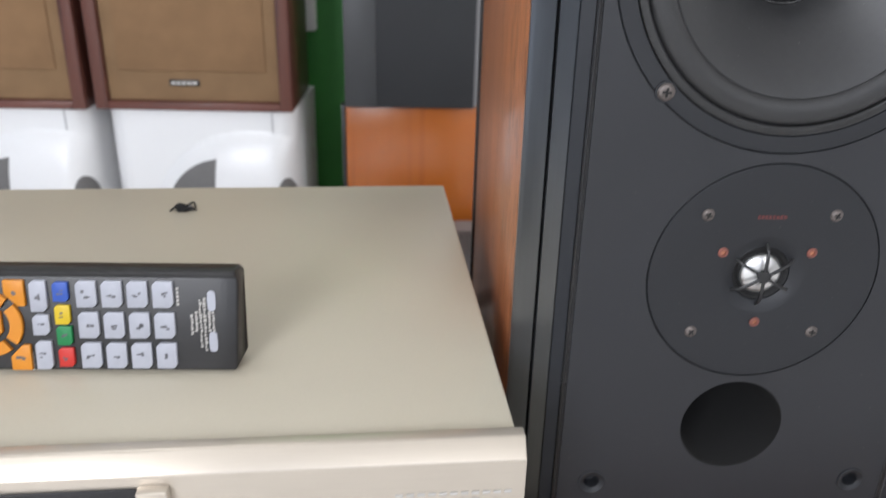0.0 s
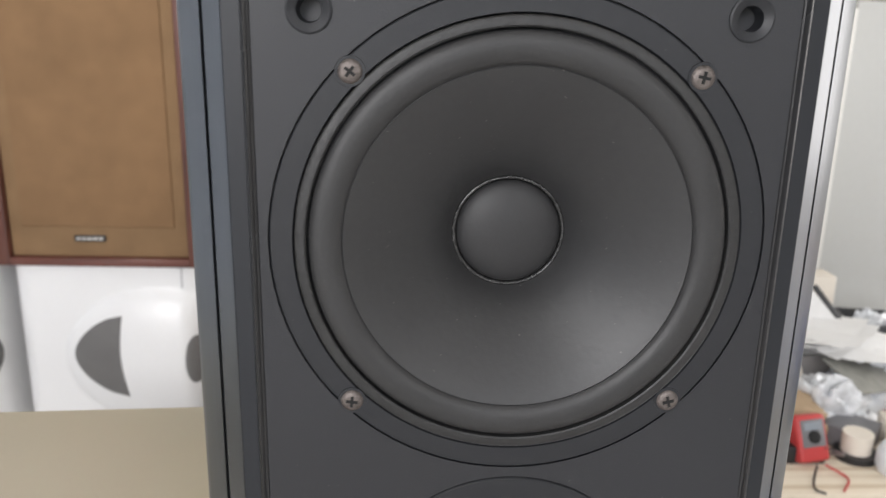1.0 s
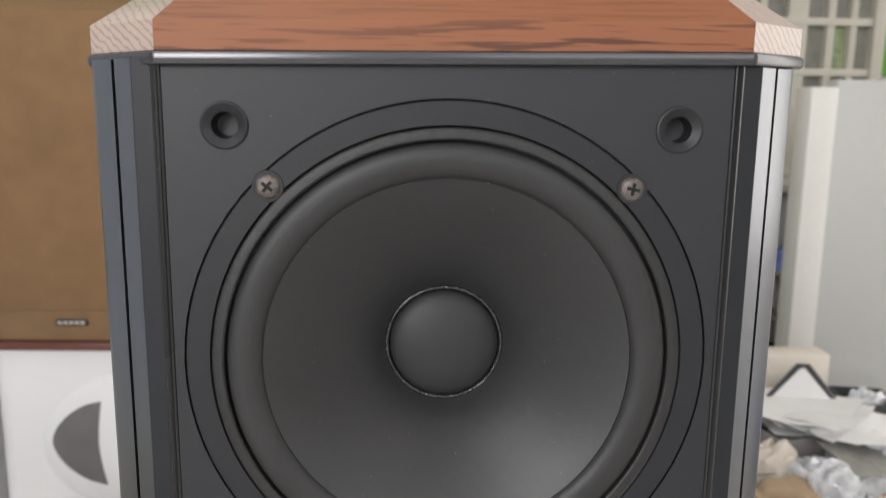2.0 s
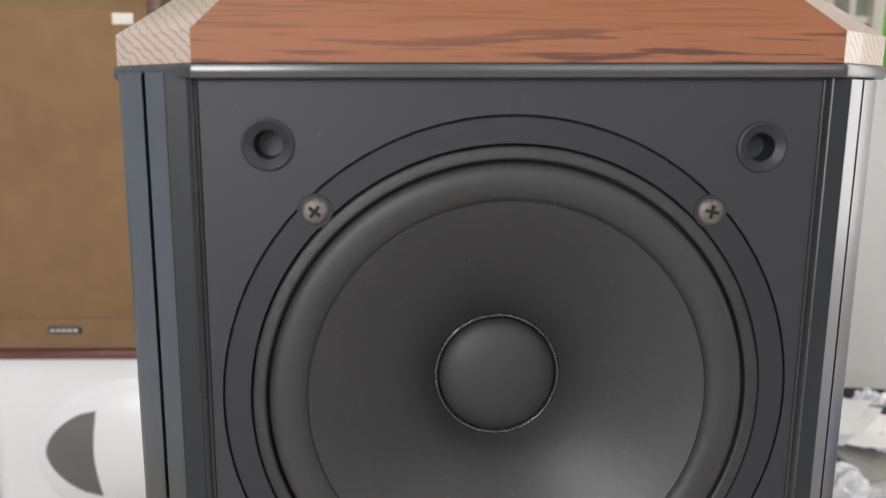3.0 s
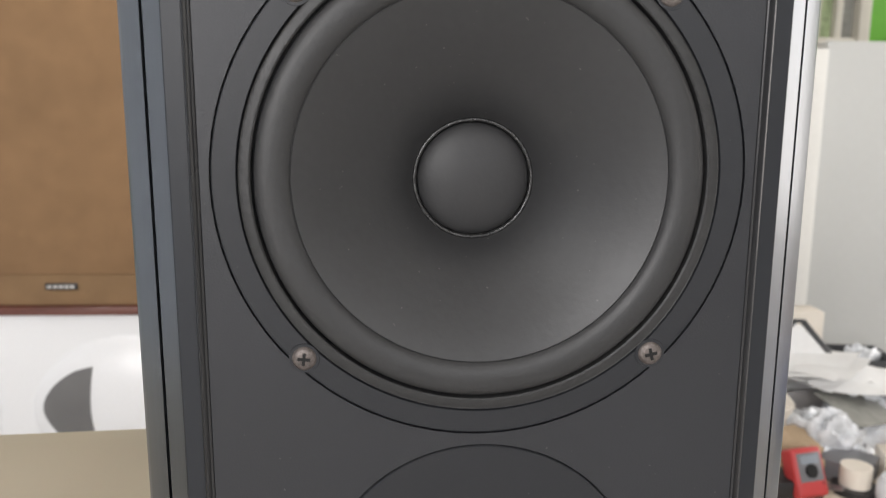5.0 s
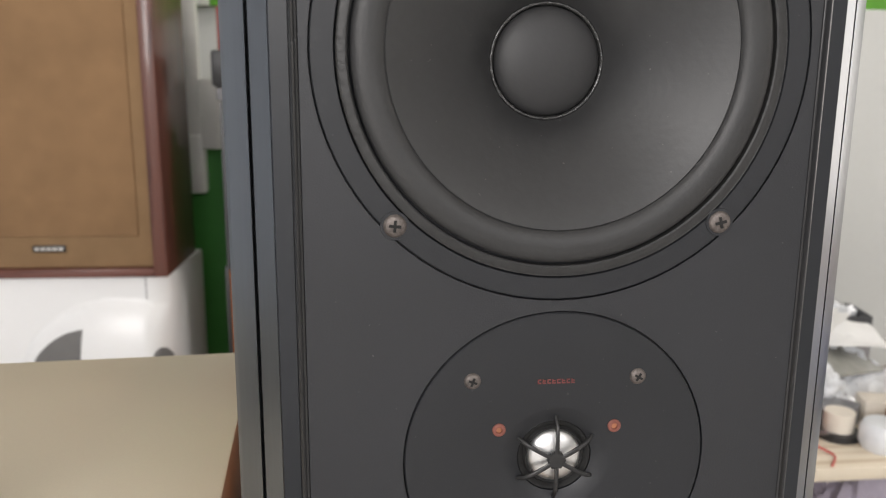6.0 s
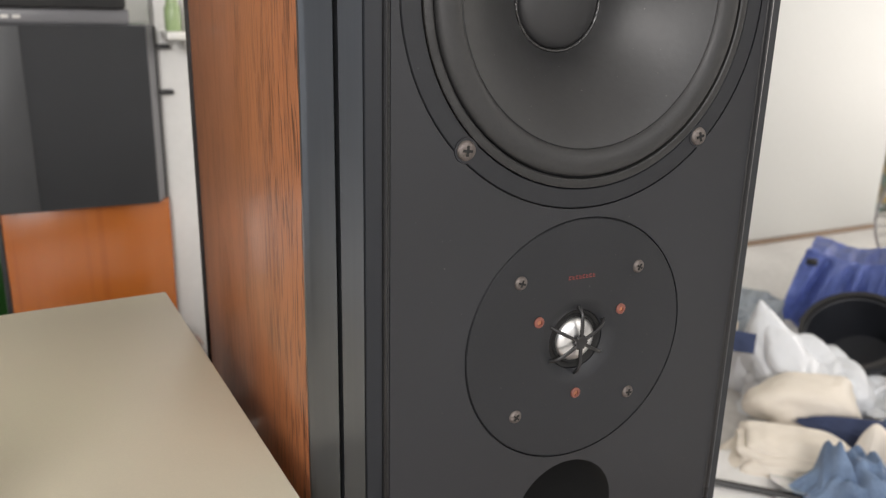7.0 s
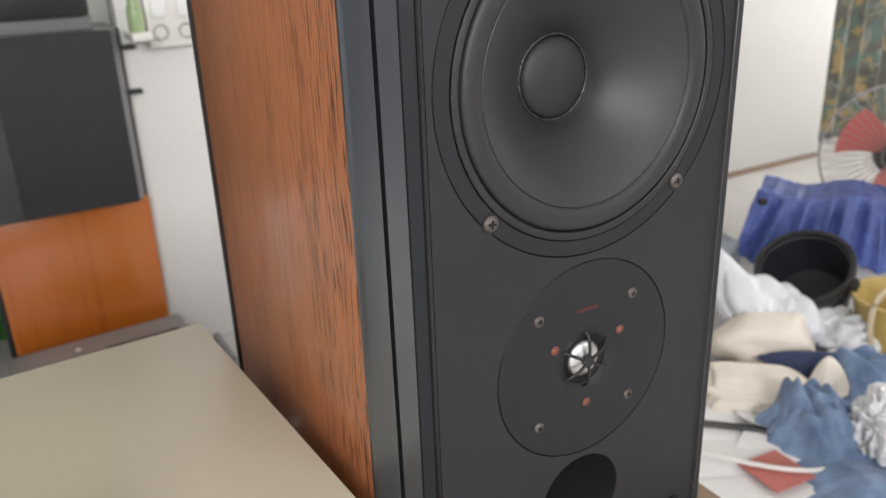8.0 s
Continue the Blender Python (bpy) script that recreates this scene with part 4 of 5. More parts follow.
def key(x, v, w, d, material, name="key", cut=0.2, label="", h=0.0022, printed=True, corners="se nw"):
    """A rubber key on the face, with two cut corners and a printed mark."""
    c = min(w, d) * cut
    poly = []
    for tag, sx, sy in (("sw", -1, -1), ("se", 1, -1), ("ne", 1, 1), ("nw", -1, 1)):
        px, py = x + sx * w / 2, v + sy * d / 2
        if tag in corners:
            pair = [(px - sx * c, py), (px, py - sy * c)]
            poly += pair if tag in ("se", "nw") else pair[::-1]
        else:
            poly.append((px, py))
    k = part(name, moved(prism(poly, -0.001, h, "z", bevel=0.0006, seg=2), F), material, rem, label)
    if printed:
        rnd = random.Random(int(x * 90000) * 31 + int(v * 90000))
        m = None
        for q in range(3):
            ox = x + w * rnd.uniform(-0.26, 0.08)
            oy = v + d * rnd.uniform(-0.16, 0.06)
            m = box(ox, ox + w * rnd.uniform(0.10, 0.22), oy, oy + d * rnd.uniform(0.04, 0.12), h, h + 0.0001, bm=m)
        part("mark", moved(m, F), "ink", k)
    return k


for x in (-0.0836, -0.0690, -0.0544, -0.0398):
    for v in (0.0112, 0.0301, 0.0491):
        key(x, v, 0.0120, 0.0162, "key_white", "number_key")
for v, c in ((0.0100, "red"), (0.0235, "green"), (0.0364, "yellow"), (0.0503, "blue")):
    key(-0.0982, v, 0.0090, 0.0120, "key_" + c, "colour_key", label="small %s key" % c)
for v, d in ((0.0112, 0.0180), (0.0301, 0.0128), (0.0476, 0.0190)):
    key(-0.1110, v, 0.0098, d, "key_white", "function_key", 0.25)
for x, hi, lo in ((-0.1245, "sw", "nw"), (-0.1585, "se", "ne")):
    key(x, 0.0493, 0.0118, 0.0158, "key_orange", "corner_key", 0.62, "orange corner key", corners=hi)
    key(x, 0.0097, 0.0118, 0.0158, "key_orange", "corner_key", 0.62, "orange corner key", corners=lo)
for q in range(4):
    arc = bmesh.new()
    rim = []
    for k in range(13):
        a = radians(90 * q - 38 + 76 * k / 12)
        rim.append([arc.verts.new((-0.1415 + r * math.cos(a), 0.0302 + r * math.sin(a), z)) for r, z in ((0.0200, -0.001), (0.0200, 0.0018), (0.0195, 0.0023), (0.0130, 0.0023), (0.0125, 0.0018), (0.0125, -0.001))])
    for a, b in zip(rim, rim[1:]):
        for k in range(5):
            arc.faces.new((a[k], b[k], b[k + 1], a[k + 1]))
    arc.faces.new(rim[0])
    arc.faces.new(rim[-1])
    part("ring_key", moved(arc, F), "key_orange", rem, "curved orange key")
key(-0.1415, 0.0302, 0.016, 0.016, "key_orange", "ok_key", 0.2)
for v in (0.0198, 0.0452):
    lamp = prism([(-0.0123 + 0.0025 * math.cos(radians(30 * k)), v + (0.0038 if 0 < k < 6 else -0.0038 if k > 6 else 0.0) + 0.0025 * math.sin(radians(30 * k))) for k in range(12)], 0.0, 0.0008, "z")
    part("oval_mark", moved(lamp, F), "key_white", rem, "pale oval")
pr = None
rng = random.Random(4)
for col, v0, v1 in ((-0.0252, 0.024, 0.036), (-0.0226, 0.026, 0.038), (-0.0200, 0.016, 0.046), (-0.0176, 0.014, 0.047), (-0.0150, 0.026, 0.038), (-0.0126, 0.026, 0.038)):
    v = v0
    while v < v1:
        d = rng.uniform(0.0008, 0.0020)
        pr = box(col + rng.uniform(0, 0.0005), col + rng.uniform(0.0011, 0.0019), v, v + d, 0.0, 0.00025, bm=pr)
        v += d + rng.uniform(0.0003, 0.0007)
part("print", moved(pr, F), "greyink", rem, "grey unreadable print")
for x, v in ((-0.0325, 0.042), (-0.1195, 0.001)):
    pr = None
    for q in range(5):
        pr = box(x, x + 0.0014, v + 0.0024 * q, v + 0.0024 * q + 0.0016, 0.0, 0.00025, bm=pr)
    part("key_print", moved(pr, F), "greyink", rem, "grey unreadable print")

# ---- background: vintage speakers on white speakers ----
def vintage(m, label):
    """A mahogany cabinet with a recessed brown cloth grille and a small badge. Origin at the middle of the front's base."""
    t = thing("vintage_speaker", m, label, "loudspeaker", "vintage speakers")
    w, h, d = 0.203, 0.697, 0.24
    bm = box(-w, -w + 0.026, 0, d, 0, h, 0.0015)
    part("side", bm, "mahogany", t)
    part("side", box(w - 0.026, w, 0, d, 0, h, 0.0015), "mahogany", t)
    part("base", box(-w + 0.0262, w - 0.0262, 0, d, 0, 0.016, 0.001), "mahogany_x", t)
    part("top", box(-w + 0.0262, w - 0.0262, 0, d, h - 0.020, h, 0.001), "mahogany_x", t)
    part("back", box(-w + 0.0265, w - 0.0265, d - 0.02, d - 0.001, 0.0165, h - 0.0205), "black", t)
    g = part("grille_frame", box(-w + 0.027, w - 0.027, 0.012, 0.03, 0.017, h - 0.021, 0.004), "grille_edge", t, "dusty brown cloth border")
    part("grille_cloth", box(-w + 0.052, w - 0.052, 0.0085, 0.02, 0.079, h - 0.045, 0.003), "grille", g, "stained brown woven grille cloth")
    b = part("badge", box(-0.049, 0.013, 0.0075, 0.0118, 0.049, 0.062, 0.0015), "black", g, "small black badge")
    marks = None
    for k in range(5):
        x = -0.0445 + k * 0.011
        marks = box(x, x + 0.0085, 0.0070, 0.0074, 0.0525, 0.0585, bm=marks)
    part("badge_mark", marks, "badge", b)
    part("grille_tab", box(0.112, 0.150, 0.0065, 0.0083, h - 0.072, h - 0.052, 0.0008), "foam", g, "pale paper sticker")
    return t


vs = vintage(pose(-0.662, 1.215, -0.384, 0, 0, -1.5), "old mahogany loudspeaker with brown cloth grille, stacked on a white speaker")
copy_thing(vs, pose(-1.085, 1.215, -0.384, 0, 0, -1.0))


def swell(x, z):
    """How far the white front bulges: a long egg that starts left of the mesh window and runs into the shoulder."""
    d = ((x - 0.105) / 0.200) ** 2 + ((z - 0.176) / 0.150) ** 2
    t = max(0.0, 1.0 - d)
    return 0.040 * t ** 0.62


def shoulder(x):
    """Depth of the front by distance from the middle: flat, then round at each side."""
    e = max(0.0, abs(x) - 0.150) / 0.050
    return 0.060 * (1 - math.sqrt(max(0.0, 1 - e * e)))


def white_speaker(m):
    """A white moulded loudspeaker: egg-shaped swelling on the front, round shoulders, a quarter-moon and an oval mesh window."""
    t = thing("white_speaker", m, "white moulded plastic loudspeaker with grey mesh windows, carrying an old speaker", "loudspeaker", "white speakers")
    h = 0.3755
    body = bmesh.new()
    nx, nz = 84, 56
    xs = [0.1999 * (2 * i / nx - 1) for i in range(nx + 1)]
    grid = [[body.verts.new((x, shoulder(x) - swell(x, h * j / nz) * (1 - min(1.0, max(0.0, abs(x) - 0.150) / 0.05) ** 2), h * j / nz)) for j in range(nz + 1)] for x in xs]
    for i in range(nx):
        for j in range(nz):
            body.faces.new((grid[i][j], grid[i + 1][j], grid[i + 1][j + 1], grid[i][j + 1]))
    lo = [body.verts.new((0.206, 0.26, 0)), body.verts.new((-0.206, 0.26, 0))]
    hi = [body.verts.new((0.206, 0.26, h)), body.verts.new((-0.206, 0.26, h))]
    body.faces.new([c[0] for c in grid] + lo)
    body.faces.new([c[nz] for c in grid] + hi)
    body.faces.new([grid[nx][j] for j in range(nz + 1)] + [hi[0], lo[0]])
    body.faces.new([grid[0][j] for j in range(nz + 1)] + [hi[1], lo[1]])
    body.faces.new(lo + hi[::-1])
    part("body", body, "white", t, "glossy white body with a swelling front", 60)
    own = bmesh.new()
    rows = []
    for j in range(25):
        v = 2 * j / 24 - 1
        z = 0.190 + 0.0865 * v
        right = 0.0290 + 0.008 * abs(v) ** 1.5 - 0.003 * v
        left = right - 0.099 * max(0.0, 1 - abs(v + 0.03 * (1 - v * v)) ** 1.75) ** 0.62 - 0.0005
        rows.append([(left + (right - left) * i / 14, z) for i in range(15)])
    for off in (-0.0022, 0.004):
        g = [[own.verts.new((x, shoulder(x) - swell(x, z) + off, z)) for x, z in row] for row in rows]
        for p, q in zip(g, g[1:]):
            for i in range(14):
                own.faces.new((p[i], p[i + 1], q[i + 1], q[i]))
        if off < 0:
            front = g
    for p, q in zip(front, front[1:]):
        for i in (0, 14):
            own.faces.new((p[i], q[i], own.verts.new(q[i].co + Vector((0, 0.006, 0))), own.verts.new(p[i].co + Vector((0, 0.006, 0)))))
    part("mesh_window", own, "mesh_grey", t, "grey metal mesh in a quarter-moon opening", 50)
    x0, z0 = 0.1755, 0.182
    side = bmesh.new()
    rim = []
    for r in (0.35, 0.7, 1.0):
        ring = []
        for k in range(28):
            x, z = x0 + 0.0185 * r * math.cos(2 * math.pi * k / 28), z0 + 0.052 * r * math.sin(2 * math.pi * k / 28)
            y = shoulder(x) - swell(x, z) * (1 - min(1.0, max(0.0, abs(x) - 0.150) / 0.05) ** 2)
            ring.append(side.verts.new((x + 0.0022, y - 0.0024 + (0.004 if r == 1.0 else 0), z)))
        rim.append(ring)
    side.faces.new(rim[0])
    for p, q in zip(rim, rim[1:]):
        for k in range(28):
            side.faces.new((p[k], q[k], q[(k + 1) % 28], p[(k + 1) % 28]))
    part("side_window", side, "mesh_grey", t, "oval grey mesh on the shoulder", 60)
    part("seam", box(0.152, 0.1535, -0.001, 0.002, 0.33, h - 0.002), "greyplastic", t)
    return t


ws = white_speaker(pose(-0.657, 1.225, FLOOR, 0, 0, -1.5))
copy_thing(ws, pose(-1.085, 1.225, FLOOR, 0, 0, -1.0))

# dark box on the vintage speaker
single("cassette_deck", box(-0.2, 0.12, 0.0, 0.22, 0.0, 0.07, 0.004), "black", pose(-0.66, 1.24, 0.3135), "dark audio unit lying on the old speaker", "audio unit")

# orange cabinet with a black speaker and a black deck on top
oc = thing("orange_cabinet", pose(-0.205, 1.31, FLOOR, 0, 0, 0), "polished orange-brown wooden cabinet on the floor", "cabinet")
part("front", box(-0.152, 0.150, 0.0, 0.016, 0.0, 0.373, 0.002), "orange", oc, "glossy orange veneer panel")
part("body", box(-0.150, 0.153, 0.0162, 0.30, 0.0, 0.371, 0.002), "mahogany", oc)
part("edge_strip", box(-0.162, -0.1525, 0.0, 0.02, 0.0, 0.371, 0.001), "black", oc)
bs = thing("black_speaker", pose(-0.205, 1.265, FLOOR + 0.3735), "black cloth-fronted loudspeaker with grey edge standing on orange cabinet", "loudspeaker")
part("front_frame", prism([(-0.150, 0.012), (0.128, 0.012), (0.146, 0.052), (-0.150, 0.052)], 0.0, 0.338, bevel=0.002), "greyplastic", bs, "grey plastic front frame with a slanting edge")
part("body", box(-0.149, 0.150, 0.0522, 0.22, 0.0, 0.336, 0.004), "black", bs, "black case")
part("grille", box(-0.150, 0.127, 0.0, 0.0115, 0.002, 0.336, 0.003), "charcoal", bs, "black cloth grille")
part("panel", box(-0.1495, -0.082, -0.003, -0.0005, 0.004, 0.334, 0.001), "charcoal2", bs, "greyer scuffed strip")
for z in (0.205, 0.292):
    part("bracket", box(0.1502, 0.176, 0.056, 0.071, z, z + 0.009, 0.002), "black", bs, "short dark wall bracket")
bd = thing("black_deck", pose(-0.225, 1.25, FLOOR + 0.3735 + 0.3385), "black audio deck with grey base lying on a black speaker", "audio deck")
part("base", box(-0.135, 0.12, 0.02, 0.28, 0.0, 0.026, 0.003), "greyplastic", bd, "grey reflective base")
part("lid", box(-0.140, 0.115, 0.0, 0.28, 0.0262, 0.095, 0.006), "black", bd, "black lid")
lb = None
for k in range(3):
    lb = box(-0.105 + 0.018 * k, -0.093 + 0.018 * k, 0.0185, 0.0198, 0.008, 0.014, bm=lb)
part("print", lb, "badge", bd)
for k in range(6):
    w = 0.019 + 0.002 * (k % 3)
    single("packet", box(-w, w, 0, 0.05, 0, 0.085 - 0.006 * (k % 2), 0.003), "packet", pose(-0.225 - 0.115 + 0.0435 * k, 1.30, FLOOR + 0.3735 + 0.3385 + 0.0952, 0, 0, 3 * (k % 3) - 3), "dark red packet standing on the black deck", "packet", "red packets")

# switch boxes on the wall
cd = thing("cable_duct", pose(-0.472, 1.5715, -0.27) @ Matrix.Scale(0.8, 4), "cream plastic cable duct with a switch box", "cable duct")
part("duct", box(-0.012, 0.026, 0.012, 0.058, 0.10, 0.9, 0.003), "frame", cd)
part("duct_end", box(-0.016, 0.032, 0.0, 0.058, 0.0, 0.17, 0.004), "frame", cd)
part("switch_box", box(0.028, 0.085, -0.01, 0.058, 0.13, 0.33, 0.006), "frame", cd)
so = thing("power_socket", pose(0.042, 1.312, -0.085), "white double power socket on the wall", "power socket")
part("plate", box(-0.045, 0.055, 0.0, 0.026, -0.012, 0.10, 0.005), "frame", so)
for x in (-0.02, 0.03):
    part("rocker", box(x - 0.014, x + 0.014, -0.007, -0.0005, 0.045, 0.08, 0.003), "white", so)
    part("outlet", moved(lathe([(0.016, 0.0), (0.016, -0.003), (0.012, -0.003), (0.011, 0.0)], 24), Matrix.Translation((x, -0.0005, 0.018))), "greyink", so)
fitting("wall_shelf", [(-0.045, -0.008, 1.24, 1.3385, -0.075, -0.06)], "frame", "short white shelf on the wall by the socket", "shelf")
single("glass_jar", moved(lathe([(0, 0), (0.014, 0), (0.015, 0.004), (0.015, 0.04), (0.011, 0.05), (0.011, 0.06), (0, 0.06)], 24), pose(0, 0, 0, 90)), "jargreen", pose(-0.026, 1.29, -0.0598), "small pale green jar on a wall shelf", "jar")

# grey component on the floor behind the receiver
a2 = thing("grey_amplifier", pose(-0.20, 1.08, FLOOR, 0, 0, 4), "grey steel amplifier with slotted lid standing on the floor", "amplifier")
part("case", box(-0.165, 0.172, -0.19, 0.19, 0.006, 0.112, 0.003), "amp_grey", a2, "grey enamelled case")
for k in range(22):
    part("vent_slot", box(0.01 + 0.0065 * k, 0.0135 + 0.0065 * k, -0.12, 0.12, 0.1122, 0.1128), "gap", a2)
part("front", box(-0.165, 0.165, -0.2, -0.1905, 0.004, 0.112, 0.002), "black", a2, "black front")
part("screw_head", moved(lathe([(0.006, 0.0), (0.006, -0.0015), (0.004, -0.003), (0, -0.003)], 16), Matrix.Translation((-0.04, 0.14, 0.113)) @ pose(0, 0, 0, -90)), "silver", a2, "shiny screw")
part("terminal", box(0.166, 0.182, 0.10, 0.15, 0.06, 0.10, 0.004), "copper", a2, "brown terminal block")
single("metal_plate", box(-0.006, 0.006, -0.06, 0.06, 0, 0.16, 0.002), "greyplastic", pose(-0.02, 0.98, FLOOR), "thin grey metal plate standing on edge", "metal plate")
ad = thing("power_adaptor", pose(-0.1635, 0.27, DESK), "white plastic power adaptor lying behind the receiver", "power adaptor")
part("adaptor_case", box(-0.0095, 0.0095, -0.07, 0.068, 0.0, 0.022, 0.004), "white", ad)
part("adaptor_lead", tube([(0.0, 0.069, 0.010), (0.0, 0.080, 0.006), (-0.012, 0.083, 0.004), (-0.03, 0.080, 0.004)], 0.0022, 6), "white", ad)


# ---- the bench and its clutter ----
BZ = -0.585
bench = thing("low_bench", pose(0.66, 0.98, FLOOR), "low pale wooden bench crowded with parts", "bench")
part("top", box(-0.33, 0.26, -0.27, 0.32, BZ - FLOOR - 0.022, BZ - FLOOR, 0.003), "pine", bench, "pale board top")
for x in (-0.28, 0.21):
    for y in (-0.2, 0.25):
        part("leg", box(x - 0.018, x + 0.018, y - 0.018, y + 0.018, 0.0, BZ - FLOOR - 0.0222, 0.003), "pine", bench)

mm = thing("multimeter", pose(0.615, 0.80, BZ, 0, 0, 12) @ Matrix.Scale(0.8, 4), "red handheld multimeter with a grey face", "multimeter")
part("case", moved(box(-0.035, 0.035, -0.02, 0.02, 0.0, 0.095, 0.008, 3), pose(0, 0, 0.004, -25)), "redplastic", mm, "red rubber case")
part("face", moved(box(-0.027, 0.027, -0.0215, -0.0198, 0.03, 0.085, 0.001), pose(0, 0, 0.004, -25)), "greyplastic", mm, "grey face")
part("screen", moved(box(-0.020, 0.020, -0.0225, -0.0217, 0.064, 0.080), pose(0, 0, 0.004, -25)), "greycloth", mm, "grey display")
part("dial", moved(lathe([(0.013, 0.0), (0.013, -0.004), (0, -0.004)], 24), pose(0, 0, 0.004, -25) @ Matrix.Translation((0, -0.0218, 0.05))), "gap", mm)
part("lead", tube([(0.01, -0.03, 0.012), (0.03, -0.07, 0.003), (0.0, -0.10, 0.003), (-0.01, -0.108, 0.003)], 0.0022, 6), "redplastic", mm, "red test lead")
part("lead", tube([(-0.01, -0.03, 0.012), (-0.04, -0.06, 0.003), (-0.06, -0.09, 0.003), (-0.05, -0.108, 0.003)], 0.0022, 6), "black", mm)
spl = thing("wire_spool", pose(0.70, 0.82, BZ), "dark spool of thread on the bench", "spool")
part("flange", moved(lathe([(0, 0), (0.034, 0), (0.035, 0.006), (0.034, 0.012), (0, 0.012)], 32), pose(0, 0, 0, 90)), "black", spl)
part("winding", moved(lathe([(0, 0.0125), (0.024, 0.0125), (0.024, 0.045), (0, 0.045)], 32), pose(0, 0, 0, 90)), "foam", spl, "cream winding")
rng = random.Random(11)
single("plastic_bag", crumple(0.20, 0.16, 0.10, 3, 30, 5, 0.5), "film", pose(0.72, 0.95, BZ), "crinkled clear plastic bag of parts", "plastic bag")
single("plastic_bag", crumple(0.22, 0.15, 0.09, 5, 30, 4, 0.45), "poly", pose(0.81, 1.02, BZ), "white plastic bag lying on the bench", "plastic bag")
single("cardboard_scrap", crumple(0.16, 0.11, 0.06, 8, 24, 3, 0.5, 0.7), "cardboard", pose(0.60, 0.90, BZ), "torn buff cardboard scraps", "cardboard")
single("padded_bag", crumple(0.17, 0.14, 0.11, 9, 30, 4, 0.45), "foam", pose(0.63, 1.0, BZ), "cream padded bag on the bench", "padded bag")
tray = thing("clear_tray", pose(0.76, 1.12, BZ, 0, 0, 15), "grey translucent plastic tray holding papers", "tray")
part("floor", box(-0.13, 0.13, -0.09, 0.09, 0.0, 0.004), "greyplastic", tray)
for x0, x1, y0, y1 in ((-0.13, 0.13, -0.094, -0.09), (-0.13, 0.13, 0.09, 0.094), (-0.134, -0.13, -0.094, 0.094), (0.13, 0.134, -0.094, 0.094)):
    part("rim", box(x0, x1, y0, y1, 0.0, 0.10, 0.001), "wire", tray)
for k in range(6):
    single("paper_sheet", sheet(0.20, 0.15, k + 1, 0.012), "paper", pose(0.755 + 0.02 * rng.uniform(-1, 1), 1.10 + 0.02 * rng.uniform(-1, 1), BZ + 0.10 + 0.005 * k, rng.uniform(-9, 6), rng.uniform(-7, 7), rng.uniform(-70, 70)), "loose white paper sheet on a pile", "paper", "paper pile")
tent = thing("paper_folder", pose(0.76, 1.10, BZ, -14, 0, -6), "white folded paper standing in a dark-edged folder", "folder")
part("sheet", prism([(-0.075, 0.0), (0.075, 0.0), (0.062, 0.115), (0.0, 0.188), (-0.012, 0.190), (-0.068, 0.132)], -0.002, 0.002, "y"), "paper", tent)
part("dark_edge", tube([(-0.074, 0.003, 0.128), (-0.012, 0.003, 0.196), (0.004, 0.003, 0.196), (0.066, 0.003, 0.118)], 0.006, 6, smooth=1), "charcoal2", tent, "dark grey bent edge")
ct = thing("cream_carton", pose(0.80, 1.27, BZ), "plain cream carton standing on the bench", "carton")
part("carton_body", box(-0.085, 0.065, -0.03, 0.03, 0.0, 0.182, 0.002), "foam", ct)
part("tape", box(-0.085, 0.065, -0.0308, -0.0302, 0.08, 0.10), "tan", ct, "strip of buff tape")
bk = thing("black_tray", pose(0.935, 1.22, BZ, 0, 0, -10), "dark grey plastic tray with tools", "tray")
part("tray_floor", box(-0.05, 0.05, -0.05, 0.05, 0.0, 0.006), "charcoal2", bk)
for x0, x1, y0, y1 in ((-0.05, 0.05, -0.054, -0.05), (-0.05, 0.05, 0.05, 0.054), (-0.054, -0.05, -0.054, 0.054), (0.05, 0.054, -0.054, 0.054)):
    part("tray_wall", box(x0, x1, y0, y1, 0.0, 0.10, 0.001), "charcoal2", bk)
single("folded_paper", sheet(0.20, 0.14, 61, 0.03), "paper", pose(0.815, 1.05, BZ + 0.095, 10, 6, -10), "large folded white paper lying on the pile", "paper", "paper pile")
single("grey_board", box(-0.07, 0.07, -0.05, 0.05, 0, 0.004, 0.001), "panegrey", pose(0.80, 0.985, BZ + 0.075, 18, 6, 25), "grey circuit board leaning on the pile", "circuit board")
single("plastic_wrapper", crumple(0.14, 0.05, 0.05, 63, 24, 4, 0.5), "film", pose(0.935, 1.22, BZ + 0.07, 0, 0, 20), "clear plastic wrapper in the tray", "wrapper")
for k in range(14):
    p0 = Vector((rng.uniform(0.55, 0.88), rng.uniform(0.82, 1.2), BZ + 0.004))
    pts = [p0 + Vector((rng.uniform(-0.06, 0.06), rng.uniform(-0.05, 0.05), rng.uniform(0.0, 0.05))) * q for q in (0, 0.6, 1.0, 1.4)]
    pts[0].z = BZ + 0.003
    single("wire_scrap", tube(pts, rng.choice((0.0018, 0.0025, 0.0032)), 6), rng.choice(("black", "redplastic", "greyplastic", "wire", "white")), Matrix(), "loose scrap of wire among bench clutter", "wire", "wire scraps")
for k in range(16):
    w, d, h = rng.uniform(0.015, 0.05), rng.uniform(0.015, 0.05), rng.uniform(0.01, 0.045)
    single("electronic_part", box(-w, w, -d, d, 0, h, 0.003), rng.choice(("greyplastic", "black", "cardboard", "white", "copper", "badge", "foam")), pose(rng.uniform(0.40, 0.86), rng.uniform(0.78, 1.22), BZ, 0, 0, rng.uniform(0, 90)), "small loose electronic part on the bench", "electronic part", "loose parts")
